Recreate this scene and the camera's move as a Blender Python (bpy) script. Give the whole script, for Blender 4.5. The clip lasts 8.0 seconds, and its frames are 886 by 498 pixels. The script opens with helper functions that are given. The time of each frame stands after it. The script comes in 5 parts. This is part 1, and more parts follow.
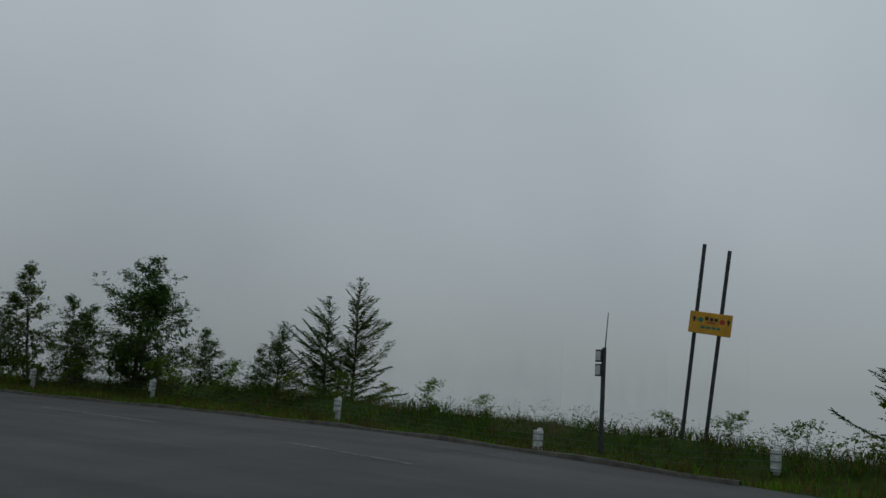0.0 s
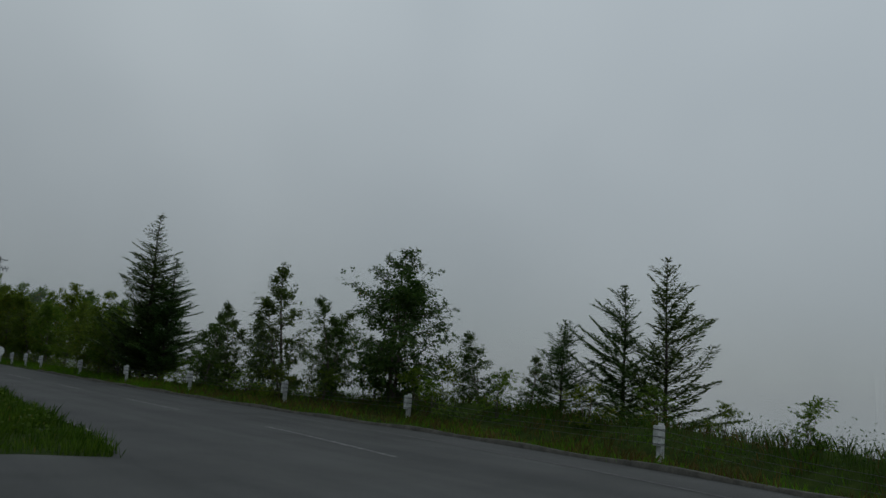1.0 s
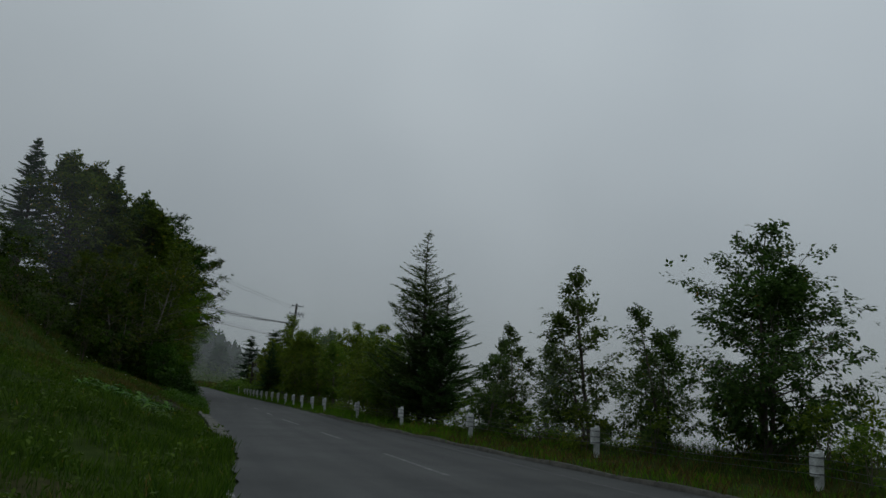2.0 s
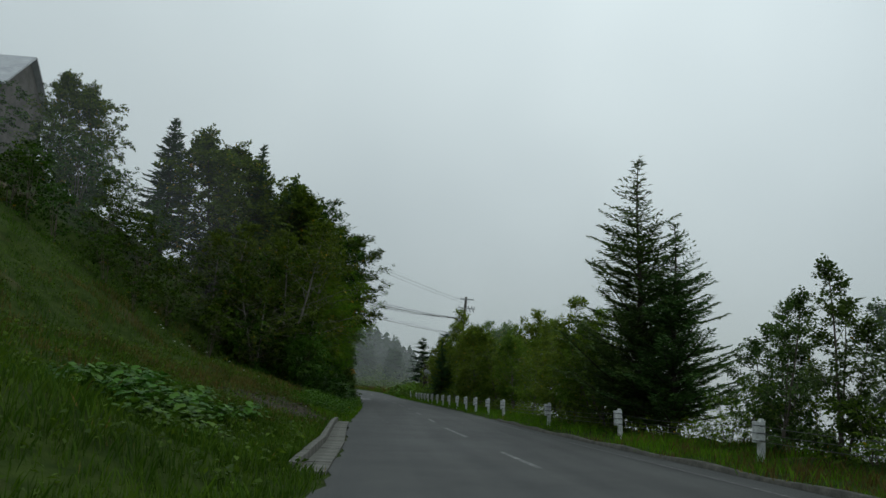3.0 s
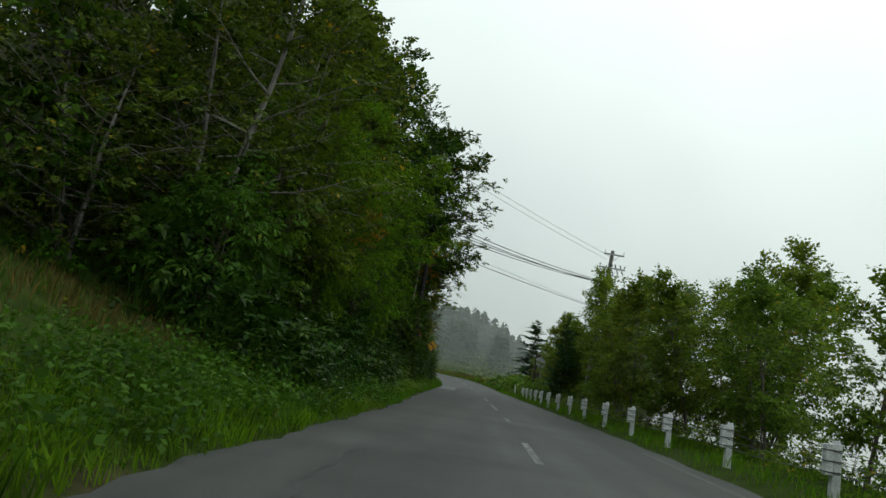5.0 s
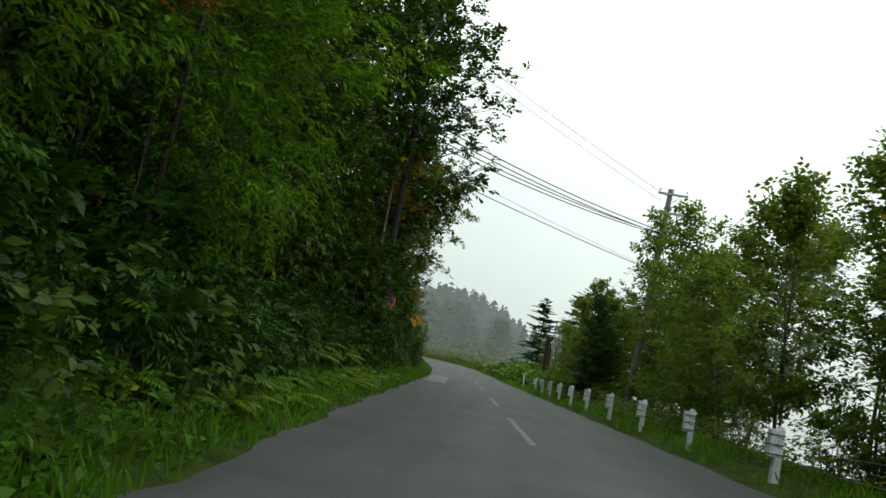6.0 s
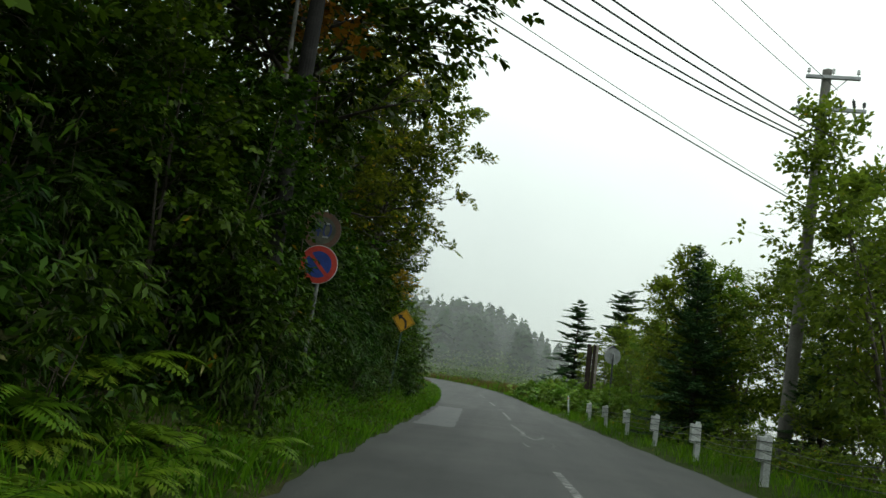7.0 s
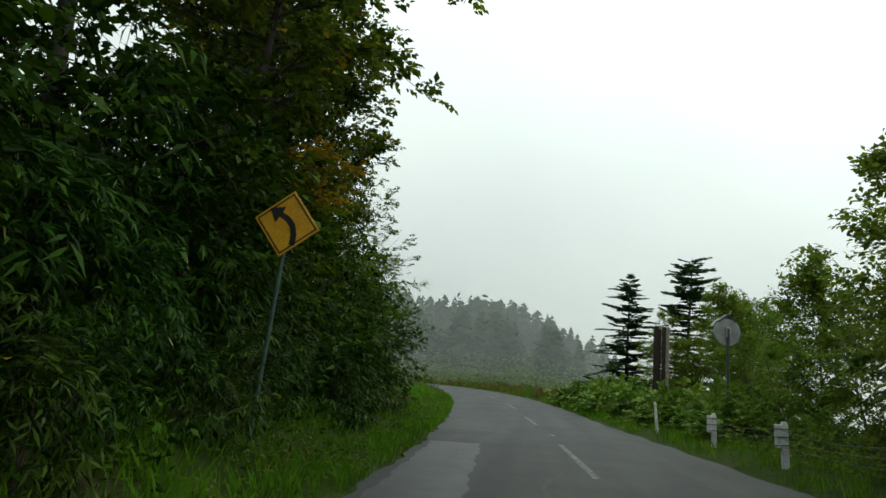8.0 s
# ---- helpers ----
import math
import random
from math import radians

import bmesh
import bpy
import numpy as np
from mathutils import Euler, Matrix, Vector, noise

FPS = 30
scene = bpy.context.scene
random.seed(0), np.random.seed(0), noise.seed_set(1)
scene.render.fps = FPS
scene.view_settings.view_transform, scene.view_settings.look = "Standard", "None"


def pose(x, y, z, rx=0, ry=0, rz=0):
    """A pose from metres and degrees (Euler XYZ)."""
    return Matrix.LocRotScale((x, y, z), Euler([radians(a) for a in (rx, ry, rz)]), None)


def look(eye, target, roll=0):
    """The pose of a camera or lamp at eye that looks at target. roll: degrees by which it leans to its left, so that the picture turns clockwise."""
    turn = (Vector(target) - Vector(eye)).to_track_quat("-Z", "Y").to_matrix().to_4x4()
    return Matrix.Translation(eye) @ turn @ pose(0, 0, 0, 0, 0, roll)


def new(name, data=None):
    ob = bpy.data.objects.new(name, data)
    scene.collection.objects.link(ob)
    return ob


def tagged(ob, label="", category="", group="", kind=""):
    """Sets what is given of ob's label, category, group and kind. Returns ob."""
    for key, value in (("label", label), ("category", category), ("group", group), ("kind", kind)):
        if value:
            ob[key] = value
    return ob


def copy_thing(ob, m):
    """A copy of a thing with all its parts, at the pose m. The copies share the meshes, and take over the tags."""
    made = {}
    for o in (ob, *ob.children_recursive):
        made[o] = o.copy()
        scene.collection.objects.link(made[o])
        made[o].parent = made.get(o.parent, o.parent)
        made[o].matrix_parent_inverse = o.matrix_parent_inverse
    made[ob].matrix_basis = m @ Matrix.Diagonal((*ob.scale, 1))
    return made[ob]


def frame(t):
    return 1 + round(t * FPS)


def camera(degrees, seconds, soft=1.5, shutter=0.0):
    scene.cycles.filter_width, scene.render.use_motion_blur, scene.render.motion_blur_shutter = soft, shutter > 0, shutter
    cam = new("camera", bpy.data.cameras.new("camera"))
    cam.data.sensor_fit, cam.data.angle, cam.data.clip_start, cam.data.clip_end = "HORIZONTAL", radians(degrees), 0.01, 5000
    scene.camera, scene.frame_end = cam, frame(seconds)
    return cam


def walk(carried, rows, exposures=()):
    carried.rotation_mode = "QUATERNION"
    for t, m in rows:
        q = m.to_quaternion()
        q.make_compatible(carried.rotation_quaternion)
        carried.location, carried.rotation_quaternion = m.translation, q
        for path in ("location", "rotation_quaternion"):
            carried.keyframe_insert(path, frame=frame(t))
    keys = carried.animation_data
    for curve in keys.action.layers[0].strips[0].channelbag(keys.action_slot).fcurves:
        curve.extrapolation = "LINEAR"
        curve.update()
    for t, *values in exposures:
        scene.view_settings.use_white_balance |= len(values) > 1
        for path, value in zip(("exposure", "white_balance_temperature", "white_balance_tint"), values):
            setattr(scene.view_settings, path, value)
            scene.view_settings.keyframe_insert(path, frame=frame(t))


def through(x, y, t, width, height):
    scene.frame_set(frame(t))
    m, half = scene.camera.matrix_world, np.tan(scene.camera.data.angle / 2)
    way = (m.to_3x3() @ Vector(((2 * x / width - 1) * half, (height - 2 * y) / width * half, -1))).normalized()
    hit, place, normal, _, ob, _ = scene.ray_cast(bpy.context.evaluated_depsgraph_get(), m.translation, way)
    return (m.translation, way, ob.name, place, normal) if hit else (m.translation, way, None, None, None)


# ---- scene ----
cam = camera(61.5, 8.0, soft=1.5)
PATH = [
    (0, (1.197, 0.03, 1.634), (2.888, 1.047, 1.964), 3.7),
    (0.5, (3.762, 2.022, 1.46), (5.255, 3.31, 1.795), 5.6),
    (1, (5.99, 5.086, 1.361), (7.229, 6.62, 1.698), 4.3),
    (1.5, (7.776, 8.316, 1.297), (8.658, 10.076, 1.651), 4.0),
    (2, (9.099, 12.118, 1.309), (9.69, 13.989, 1.697), 3.5),
    (2.2, (9.433, 13.807, 1.293), (9.934, 15.701, 1.695), 3.4),
    (3.3, (11.014, 24.826, 0.95), (11.059, 26.793, 1.309), 3.4),
    (3.5, (11.217, 26.99, 0.925), (11.214, 28.962, 1.262), 4.3),
    (4, (11.474, 32.713, 0.853), (11.394, 34.69, 1.149), 7.3),
    (4.2, (11.531, 35.145, 0.826), (11.412, 37.121, 1.115), 9.0),
    (5.3, (11.789, 49.241, 0.853), (11.618, 51.206, 1.188), 9.4),
    (5.5, (11.64, 51.927, 0.841), (11.482, 53.894, 1.169), 8.9),
    (6, (11.421, 58.707, 0.921), (11.269, 60.68, 1.211), 10.2),
    (6.5, (11.187, 65.527, 0.95), (11.028, 67.495, 1.269), 9.5),
    (7, (11.018, 72.502, 1.035), (10.825, 74.464, 1.374), 7.5),
    (7.5, (10.814, 79.422, 0.993), (10.588, 81.376, 1.357), 4.9),
    (7.7, (10.68, 82.232, 0.973), (10.443, 84.189, 1.307), 6.0),
    (8, (10.514, 86.667, 1.058), (10.274, 88.621, 1.412), 4.3),
]
EXPOSURES = [(0.0, -1.12, 6400, 10), (2.2, -1.05, 6400, 11), (3.3, -0.13, 6550, 5), (4.2, 0.06, 6820, 5), (5.5, 0.28, 6950, 3), (6.0, 0.58, 7000, 3), (6.6, 0.47, 7050, 2), (7.6, 0.4, 7050, 2), (8.0, 0.3, 7000, 3)]
walk(cam, [(t, look(eye, target, roll)) for t, eye, target, roll in PATH], EXPOSURES)

# ---- overcast daylight ----
SUN_EL, SUN_AZ = 50.0, 60.0
world = bpy.data.worlds.new("overcast_sky")
scene.world = world
world.use_nodes = True
wn, wl = world.node_tree.nodes, world.node_tree.links
wn.clear()
w_out = wn.new("ShaderNodeOutputWorld")
w_bg = wn.new("ShaderNodeBackground")
w_sky = wn.new("ShaderNodeTexSky")
w_sky.sky_type = "NISHITA"
w_sky.sun_disc = False
w_sky.sun_elevation, w_sky.sun_rotation = radians(SUN_EL), radians(SUN_AZ)
w_scale = wn.new("ShaderNodeVectorMath")
w_scale.operation = "SCALE"
w_scale.inputs[3].default_value = 0.08
w_tc = wn.new("ShaderNodeTexCoord")
w_noise = wn.new("ShaderNodeTexNoise")
w_noise.inputs["Scale"].default_value = 1.3
w_noise.inputs["Detail"].default_value = 3.0
w_ramp = wn.new("ShaderNodeValToRGB")
w_ramp.color_ramp.elements[0].position, w_ramp.color_ramp.elements[0].color = 0.3, (0.57, 0.65, 0.69, 1)
w_ramp.color_ramp.elements[1].position, w_ramp.color_ramp.elements[1].color = 0.72, (0.8, 0.89, 0.92, 1)
w_mix = wn.new("ShaderNodeMixRGB")
w_mix.inputs[0].default_value = 0.9
wl.new(w_tc.outputs["Generated"], w_noise.inputs["Vector"])
wl.new(w_noise.outputs["Fac"], w_ramp.inputs[0])
wl.new(w_sky.outputs[0], w_scale.inputs[0])
wl.new(w_scale.outputs[0], w_mix.inputs[1])
wl.new(w_ramp.outputs[0], w_mix.inputs[2])
w_sep = wn.new("ShaderNodeSeparateXYZ")
w_up = wn.new("ShaderNodeMapRange")
w_up.inputs[1].default_value, w_up.inputs[2].default_value = 0.0, 1.0
w_up.inputs[3].default_value, w_up.inputs[4].default_value = 0.73, 2.0
w_grad = wn.new("ShaderNodeVectorMath")
w_grad.operation = "SCALE"
wl.new(w_tc.outputs["Generated"], w_sep.inputs[0])
wl.new(w_sep.outputs[2], w_up.inputs[0])
wl.new(w_mix.outputs[0], w_grad.inputs[0])
w_dot = wn.new("ShaderNodeVectorMath")
w_dot.operation = "DOT_PRODUCT"
w_dot.inputs[1].default_value = (0.93, -0.36, 0.0)
w_side = wn.new("ShaderNodeMapRange")
w_side.inputs[1].default_value, w_side.inputs[2].default_value = -0.6, 0.9
w_side.inputs[3].default_value, w_side.inputs[4].default_value = 0.88, 1.1
w_both = wn.new("ShaderNodeMath")
w_both.operation = "MULTIPLY"
wl.new(w_tc.outputs["Generated"], w_dot.inputs[0])
wl.new(w_dot.outputs["Value"], w_side.inputs[0])
wl.new(w_side.outputs[0], w_both.inputs[0])
wl.new(w_up.outputs[0], w_both.inputs[1])
wl.new(w_both.outputs[0], w_grad.inputs[3])
wl.new(w_grad.outputs[0], w_bg.inputs[0])
w_bg.inputs[1].default_value = 1.0
wl.new(w_bg.outputs[0], w_out.inputs[0])
sun_data = bpy.data.lights.new("sun", "SUN")
sun_data.energy, sun_data.angle, sun_data.color = 0.2, radians(25), (1.0, 0.97, 0.92)
sun = new("sun", sun_data)
sun.matrix_world = look((0, 0, 60), (-math.sin(radians(SUN_AZ)) * 60 / math.tan(radians(SUN_EL)), -math.cos(radians(SUN_AZ)) * 60 / math.tan(radians(SUN_EL)), 0))


# ---- materials ----
def nodes_of(name):
    m = bpy.data.materials.new(name)
    m.use_nodes = True
    n, l = m.node_tree.nodes, m.node_tree.links
    return m, n, l, n["Principled BSDF"]


def noise_node(n, l, scale, detail=4.0, rough=0.55, coord="Object"):
    tc = n.new("ShaderNodeTexCoord")
    tx = n.new("ShaderNodeTexNoise")
    tx.inputs["Scale"].default_value, tx.inputs["Detail"].default_value, tx.inputs["Roughness"].default_value = scale, detail, rough
    l.new(tc.outputs[coord], tx.inputs["Vector"])
    return tx


def ramp_node(n, l, source, stops):
    r = n.new("ShaderNodeValToRGB")
    while len(r.color_ramp.elements) < len(stops):
        r.color_ramp.elements.new(0.5)
    for e, (p, c) in zip(r.color_ramp.elements, stops):
        e.position, e.color = p, (*c, 1)
    l.new(source, r.inputs[0])
    return r


def mixed(n, l, kind, fac, a, b):
    x = n.new("ShaderNodeMixRGB")
    x.blend_type = kind
    for socket, v in zip(x.inputs, (fac, a, b)):
        if isinstance(v, (int, float)):
            socket.default_value = v
        elif isinstance(v, tuple):
            socket.default_value = (*v, 1)
        else:
            l.new(v, socket)
    return x


def bumped(n, l, p, source, strength, distance=0.02):
    b = n.new("ShaderNodeBump")
    b.inputs["Strength"].default_value, b.inputs["Distance"].default_value = strength, distance
    l.new(source, b.inputs["Height"])
    l.new(b.outputs[0], p.inputs["Normal"])


def surface(name, dark, light, scale=6.0, rough=0.8, metal=0.0, fine=60.0, bump=0.3, coord="Object"):
    """A plain weathered surface: two tones at a coarse scale, a fine grain and a bump."""
    m, n, l, p = nodes_of(name)
    a, b = noise_node(n, l, scale, coord=coord), noise_node(n, l, fine, 2.0, coord=coord)
    c = ramp_node(n, l, a.outputs["Fac"], [(0.3, dark), (0.7, light)])
    g = ramp_node(n, l, b.outputs["Fac"], [(0.3, (0.75, 0.75, 0.75)), (0.7, (1.15, 1.15, 1.15))])
    x = mixed(n, l, "MULTIPLY", 1.0, c.outputs[0], g.outputs[0])
    l.new(x.outputs[0], p.inputs["Base Color"])
    p.inputs["Roughness"].default_value, p.inputs["Metallic"].default_value = rough, metal
    p.inputs["Specular IOR Level"].default_value = 0.5 if rough < 0.75 else 0.15
    bumped(n, l, p, b.outputs["Fac"], bump, 0.01)
    return m


def leaf_material(name, dark, light, rare=None, rare_share=0.06, through=0.35, clump=0.9, rough=0.5, gloss=0.1):
    """Leaves: tone varies leaf by leaf and clump by clump; some light passes through."""
    m, n, l, p = nodes_of(name)
    geo = n.new("ShaderNodeNewGeometry")
    info = n.new("ShaderNodeObjectInfo")
    stops = [(0.0, dark), (1.0, light)]
    tone = ramp_node(n, l, geo.outputs["Random Per Island"], stops)
    big = noise_node(n, l, clump, 3.0)
    shade = ramp_node(n, l, big.outputs["Fac"], [(0.3, (0.62, 0.66, 0.6)), (0.7, (1.25, 1.2, 1.1))])
    c = mixed(n, l, "MULTIPLY", 1.0, tone.outputs[0], shade.outputs[0])
    hue = n.new("ShaderNodeHueSaturation")
    ob = n.new("ShaderNodeMapRange")
    ob.inputs[3].default_value, ob.inputs[4].default_value = 0.475, 0.515
    l.new(info.outputs["Random"], ob.inputs[0])
    l.new(ob.outputs[0], hue.inputs["Hue"])
    l.new(c.outputs[0], hue.inputs["Color"])
    out = hue.outputs[0]
    if rare:
        spot = noise_node(n, l, 1.7, 2.0)
        add = n.new("ShaderNodeMath")
        add.operation = "MULTIPLY_ADD"
        l.new(geo.outputs["Random Per Island"], add.inputs[0])
        add.inputs[1].default_value = 0.25
        l.new(spot.outputs["Fac"], add.inputs[2])
        pick = ramp_node(n, l, add.outputs[0], [(0.93 - rare_share, (0, 0, 0)), (0.96 - rare_share, (1, 1, 1))])
        out = mixed(n, l, "MIX", pick.outputs[0], out, rare).outputs[0]
    l.new(out, p.inputs["Base Color"])
    p.inputs["Roughness"].default_value = rough
    p.inputs["Specular IOR Level"].default_value = gloss
    tr = n.new("ShaderNodeBsdfTranslucent")
    l.new(out, tr.inputs["Color"])
    mx = n.new("ShaderNodeMixShader")
    mx.inputs[0].default_value = through
    l.new(p.outputs[0], mx.inputs[1])
    l.new(tr.outputs[0], mx.inputs[2])
    l.new(mx.outputs[0], n["Material Output"].inputs["Surface"])
    return m


def ground_material():
    m, n, l, p = nodes_of("verge_soil")
    a, b, c = noise_node(n, l, 0.35, 5.0), noise_node(n, l, 3.0, 5.0), noise_node(n, l, 40.0, 2.0)
    grass = ramp_node(n, l, b.outputs["Fac"], [(0.3, (0.016, 0.03, 0.005)), (0.7, (0.042, 0.062, 0.012))])
    soil = ramp_node(n, l, b.outputs["Fac"], [(0.3, (0.045, 0.036, 0.02)), (0.7, (0.09, 0.07, 0.04))])
    pick = ramp_node(n, l, a.outputs["Fac"], [(0.57, (0, 0, 0)), (0.7, (1, 1, 1))])
    x = mixed(n, l, "MIX", pick.outputs[0], grass.outputs[0], soil.outputs[0])
    l.new(x.outputs[0], p.inputs["Base Color"])
    p.inputs["Roughness"].default_value = 0.95
    p.inputs["Specular IOR Level"].default_value = 0.05
    bumped(n, l, p, c.outputs["Fac"], 0.6, 0.05)
    return m


def asphalt_material(name, dark=(0.028, 0.029, 0.028), light=(0.052, 0.0535, 0.052), rough=0.72):
    m, n, l, p = nodes_of(name)
    a, b, c = noise_node(n, l, 0.5, 5.0), noise_node(n, l, 140.0, 2.0), noise_node(n, l, 2.2, 6.0, 0.7)
    t = ramp_node(n, l, a.outputs["Fac"], [(0.3, dark), (0.7, light)])
    g = ramp_node(n, l, b.outputs["Fac"], [(0.35, (0.6, 0.6, 0.6)), (0.65, (1.3, 1.3, 1.3))])
    s = ramp_node(n, l, c.outputs["Fac"], [(0.35, (0.8, 0.8, 0.8)), (0.65, (1.1, 1.1, 1.1))])
    tc, mp, w = n.new("ShaderNodeTexCoord"), n.new("ShaderNodeMapping"), n.new("ShaderNodeTexNoise")
    mp.inputs["Scale"].default_value = (1.5, 0.07, 1.0)
    w.inputs["Scale"].default_value, w.inputs["Detail"].default_value = 1.0, 5.0
    l.new(tc.outputs["Object"], mp.inputs[0])
    l.new(mp.outputs[0], w.inputs["Vector"])
    k = ramp_node(n, l, w.outputs["Fac"], [(0.36, (0.72, 0.73, 0.74)), (0.64, (1.22, 1.21, 1.19))])
    x = mixed(n, l, "MULTIPLY", 1.0, mixed(n, l, "MULTIPLY", 1.0, t.outputs[0], g.outputs[0]).outputs[0], k.outputs[0])
    y = mixed(n, l, "MULTIPLY", 1.0, x.outputs[0], s.outputs[0])
    l.new(y.outputs[0], p.inputs["Base Color"])
    r = n.new("ShaderNodeMapRange")
    r.inputs[3].default_value, r.inputs[4].default_value = rough - 0.12, rough + 0.12
    l.new(c.outputs["Fac"], r.inputs[0])
    l.new(r.outputs[0], p.inputs["Roughness"])
    p.inputs["Specular IOR Level"].default_value = 0.3
    bumped(n, l, p, b.outputs["Fac"], 0.35, 0.006)
    return m


def paint_material(name="worn_road_paint", left=0.47):
    """Worn white road paint: the asphalt shows through where it has gone."""
    m, n, l, p = nodes_of(name)
    a, b = noise_node(n, l, 9.0, 6.0, 0.7), noise_node(n, l, 120.0, 2.0)
    w = ramp_node(n, l, a.outputs["Fac"], [(left, (0.045, 0.045, 0.045)), (left + 0.2, (0.28, 0.28, 0.27))])
    g = ramp_node(n, l, b.outputs["Fac"], [(0.35, (0.75, 0.75, 0.75)), (0.65, (1.1, 1.1, 1.1))])
    x = mixed(n, l, "MULTIPLY", 1.0, w.outputs[0], g.outputs[0])
    l.new(x.outputs[0], p.inputs["Base Color"])
    p.inputs["Roughness"].default_value = 0.7
    bumped(n, l, p, b.outputs["Fac"], 0.3, 0.005)
    return m


def mist_material(name, top, strength, thin=None):
    """A white see-through sheet that stands in for haze, fading out upwards and in wisps."""
    m, n, l, p = nodes_of(name)
    tc = n.new("ShaderNodeTexCoord")
    sep = n.new("ShaderNodeSeparateXYZ")
    l.new(tc.outputs["Object"], sep.inputs[0])
    up = n.new("ShaderNodeMapRange")
    up.interpolation_type = "SMOOTHSTEP"
    up.inputs[1].default_value, up.inputs[2].default_value = 0.0, top
    up.inputs[3].default_value, up.inputs[4].default_value = strength, 0.0
    l.new(sep.outputs[2], up.inputs[0])
    tx = noise_node(n, l, 0.05, 4.0)
    wisps = n.new("ShaderNodeMapRange")
    wisps.inputs[1].default_value, wisps.inputs[2].default_value = 0.3, 0.7
    wisps.inputs[3].default_value, wisps.inputs[4].default_value = 0.6, 1.2
    l.new(tx.outputs["Fac"], wisps.inputs[0])
    mul = n.new("ShaderNodeMath")
    mul.operation, mul.use_clamp = "MULTIPLY", True
    l.new(up.outputs[0], mul.inputs[0])
    l.new(wisps.outputs[0], mul.inputs[1])
    if thin:
        side = n.new("ShaderNodeMapRange")
        side.interpolation_type = "SMOOTHSTEP"
        side.inputs[1].default_value, side.inputs[2].default_value = min(thin), max(thin)
        side.inputs[3].default_value, side.inputs[4].default_value = (1.0, 0.0) if thin[0] < thin[1] else (0.0, 1.0)
        l.new(sep.outputs[0], side.inputs[0])
        both_ = n.new("ShaderNodeMath")
        both_.operation = "MULTIPLY"
        l.new(mul.outputs[0], both_.inputs[0])
        l.new(side.outputs[0], both_.inputs[1])
        mul = both_
    clear = n.new("ShaderNodeBsdfTransparent")
    front, back = n.new("ShaderNodeBsdfDiffuse"), n.new("ShaderNodeBsdfTranslucent")
    for q in (front, back):
        q.inputs["Color"].default_value = (0.9, 0.92, 0.93, 1)
    both, mx = n.new("ShaderNodeMixShader"), n.new("ShaderNodeMixShader")
    l.new(front.outputs[0], both.inputs[1])
    l.new(back.outputs[0], both.inputs[2])
    l.new(mul.outputs[0], mx.inputs[0])
    l.new(clear.outputs[0], mx.inputs[1])
    l.new(both.outputs[0], mx.inputs[2])
    l.new(mx.outputs[0], n["Material Output"].inputs["Surface"])
    return m


M_GROUND = ground_material()
M_ASPHALT = asphalt_material("old_asphalt")
# paler bluish tone carries part of the patch's wet sheen
M_PATCH = asphalt_material("wet_sheen_asphalt_patch", (0.034, 0.0355, 0.037), (0.058, 0.0605, 0.062), 0.55)
M_PAINT = paint_material()
M_FAINTPAINT = paint_material("almost_gone_road_paint", 0.54)
M_EARTHKERB = surface("crumbling_dark_kerb", (0.05, 0.048, 0.042), (0.11, 0.105, 0.09), 4.0, 0.95, 0.0, 30.0, 0.6)
M_DARKPOLE = surface("dark_weathered_pole", (0.013, 0.0125, 0.012), (0.034, 0.032, 0.03), 3.0, 0.9, 0.0, 40.0, 0.3)
M_GRAVEL = surface("gravel", (0.022, 0.018, 0.012), (0.055, 0.045, 0.031), 5.0, 0.95, 0.0, 30.0, 0.8)
M_PEBBLE = surface("pebble_stone", (0.03, 0.026, 0.02), (0.105, 0.092, 0.075), 3.0, 0.9, 0.0, 40.0, 0.3)
M_CONCRETE = surface("weathered_concrete", (0.06, 0.059, 0.05), (0.15, 0.147, 0.13), 3.0, 0.9, 0.0, 60.0, 0.3)
M_WHITE = surface("weathered_white_paint", (0.4, 0.415, 0.41), (0.64, 0.655, 0.65), 5.0, 0.6, 0.0, 40.0, 0.1)
M_STEEL = surface("galvanised_steel", (0.25, 0.26, 0.27), (0.45, 0.46, 0.47), 8.0, 0.5, 0.8, 80.0, 0.1)
M_DARKSTEEL = surface("dark_painted_steel", (0.03, 0.033, 0.035), (0.07, 0.075, 0.08), 6.0, 0.55, 0.3, 60.0, 0.1)
M_BLACK = surface("black_rubber", (0.012, 0.012, 0.012), (0.03, 0.03, 0.03), 6.0, 0.7, 0.0, 60.0, 0.1)
M_GREYPAINT = surface("grey_painted_metal", (0.22, 0.23, 0.24), (0.36, 0.37, 0.38), 4.0, 0.5, 0.2, 60.0, 0.1)
M_YELLOW = surface("yellow_sign_enamel", (0.55, 0.27, 0.015), (0.72, 0.38, 0.02), 6.0, 0.45, 0.0, 60.0, 0.05)
M_BLUE = surface("blue_sign_enamel", (0.012, 0.04, 0.22), (0.02, 0.065, 0.32), 6.0, 0.45, 0.0, 60.0, 0.05)
M_RED = surface("red_sign_enamel", (0.42, 0.03, 0.02), (0.58, 0.06, 0.035), 6.0, 0.45, 0.0, 60.0, 0.05)
M_SIGNBLACK = surface("black_sign_enamel", (0.012, 0.012, 0.012), (0.025, 0.025, 0.025), 6.0, 0.45, 0.0, 60.0, 0.05)
M_SIGNWHITE = surface("white_sign_enamel", (0.55, 0.56, 0.55), (0.7, 0.71, 0.7), 6.0, 0.45, 0.0, 60.0, 0.05)
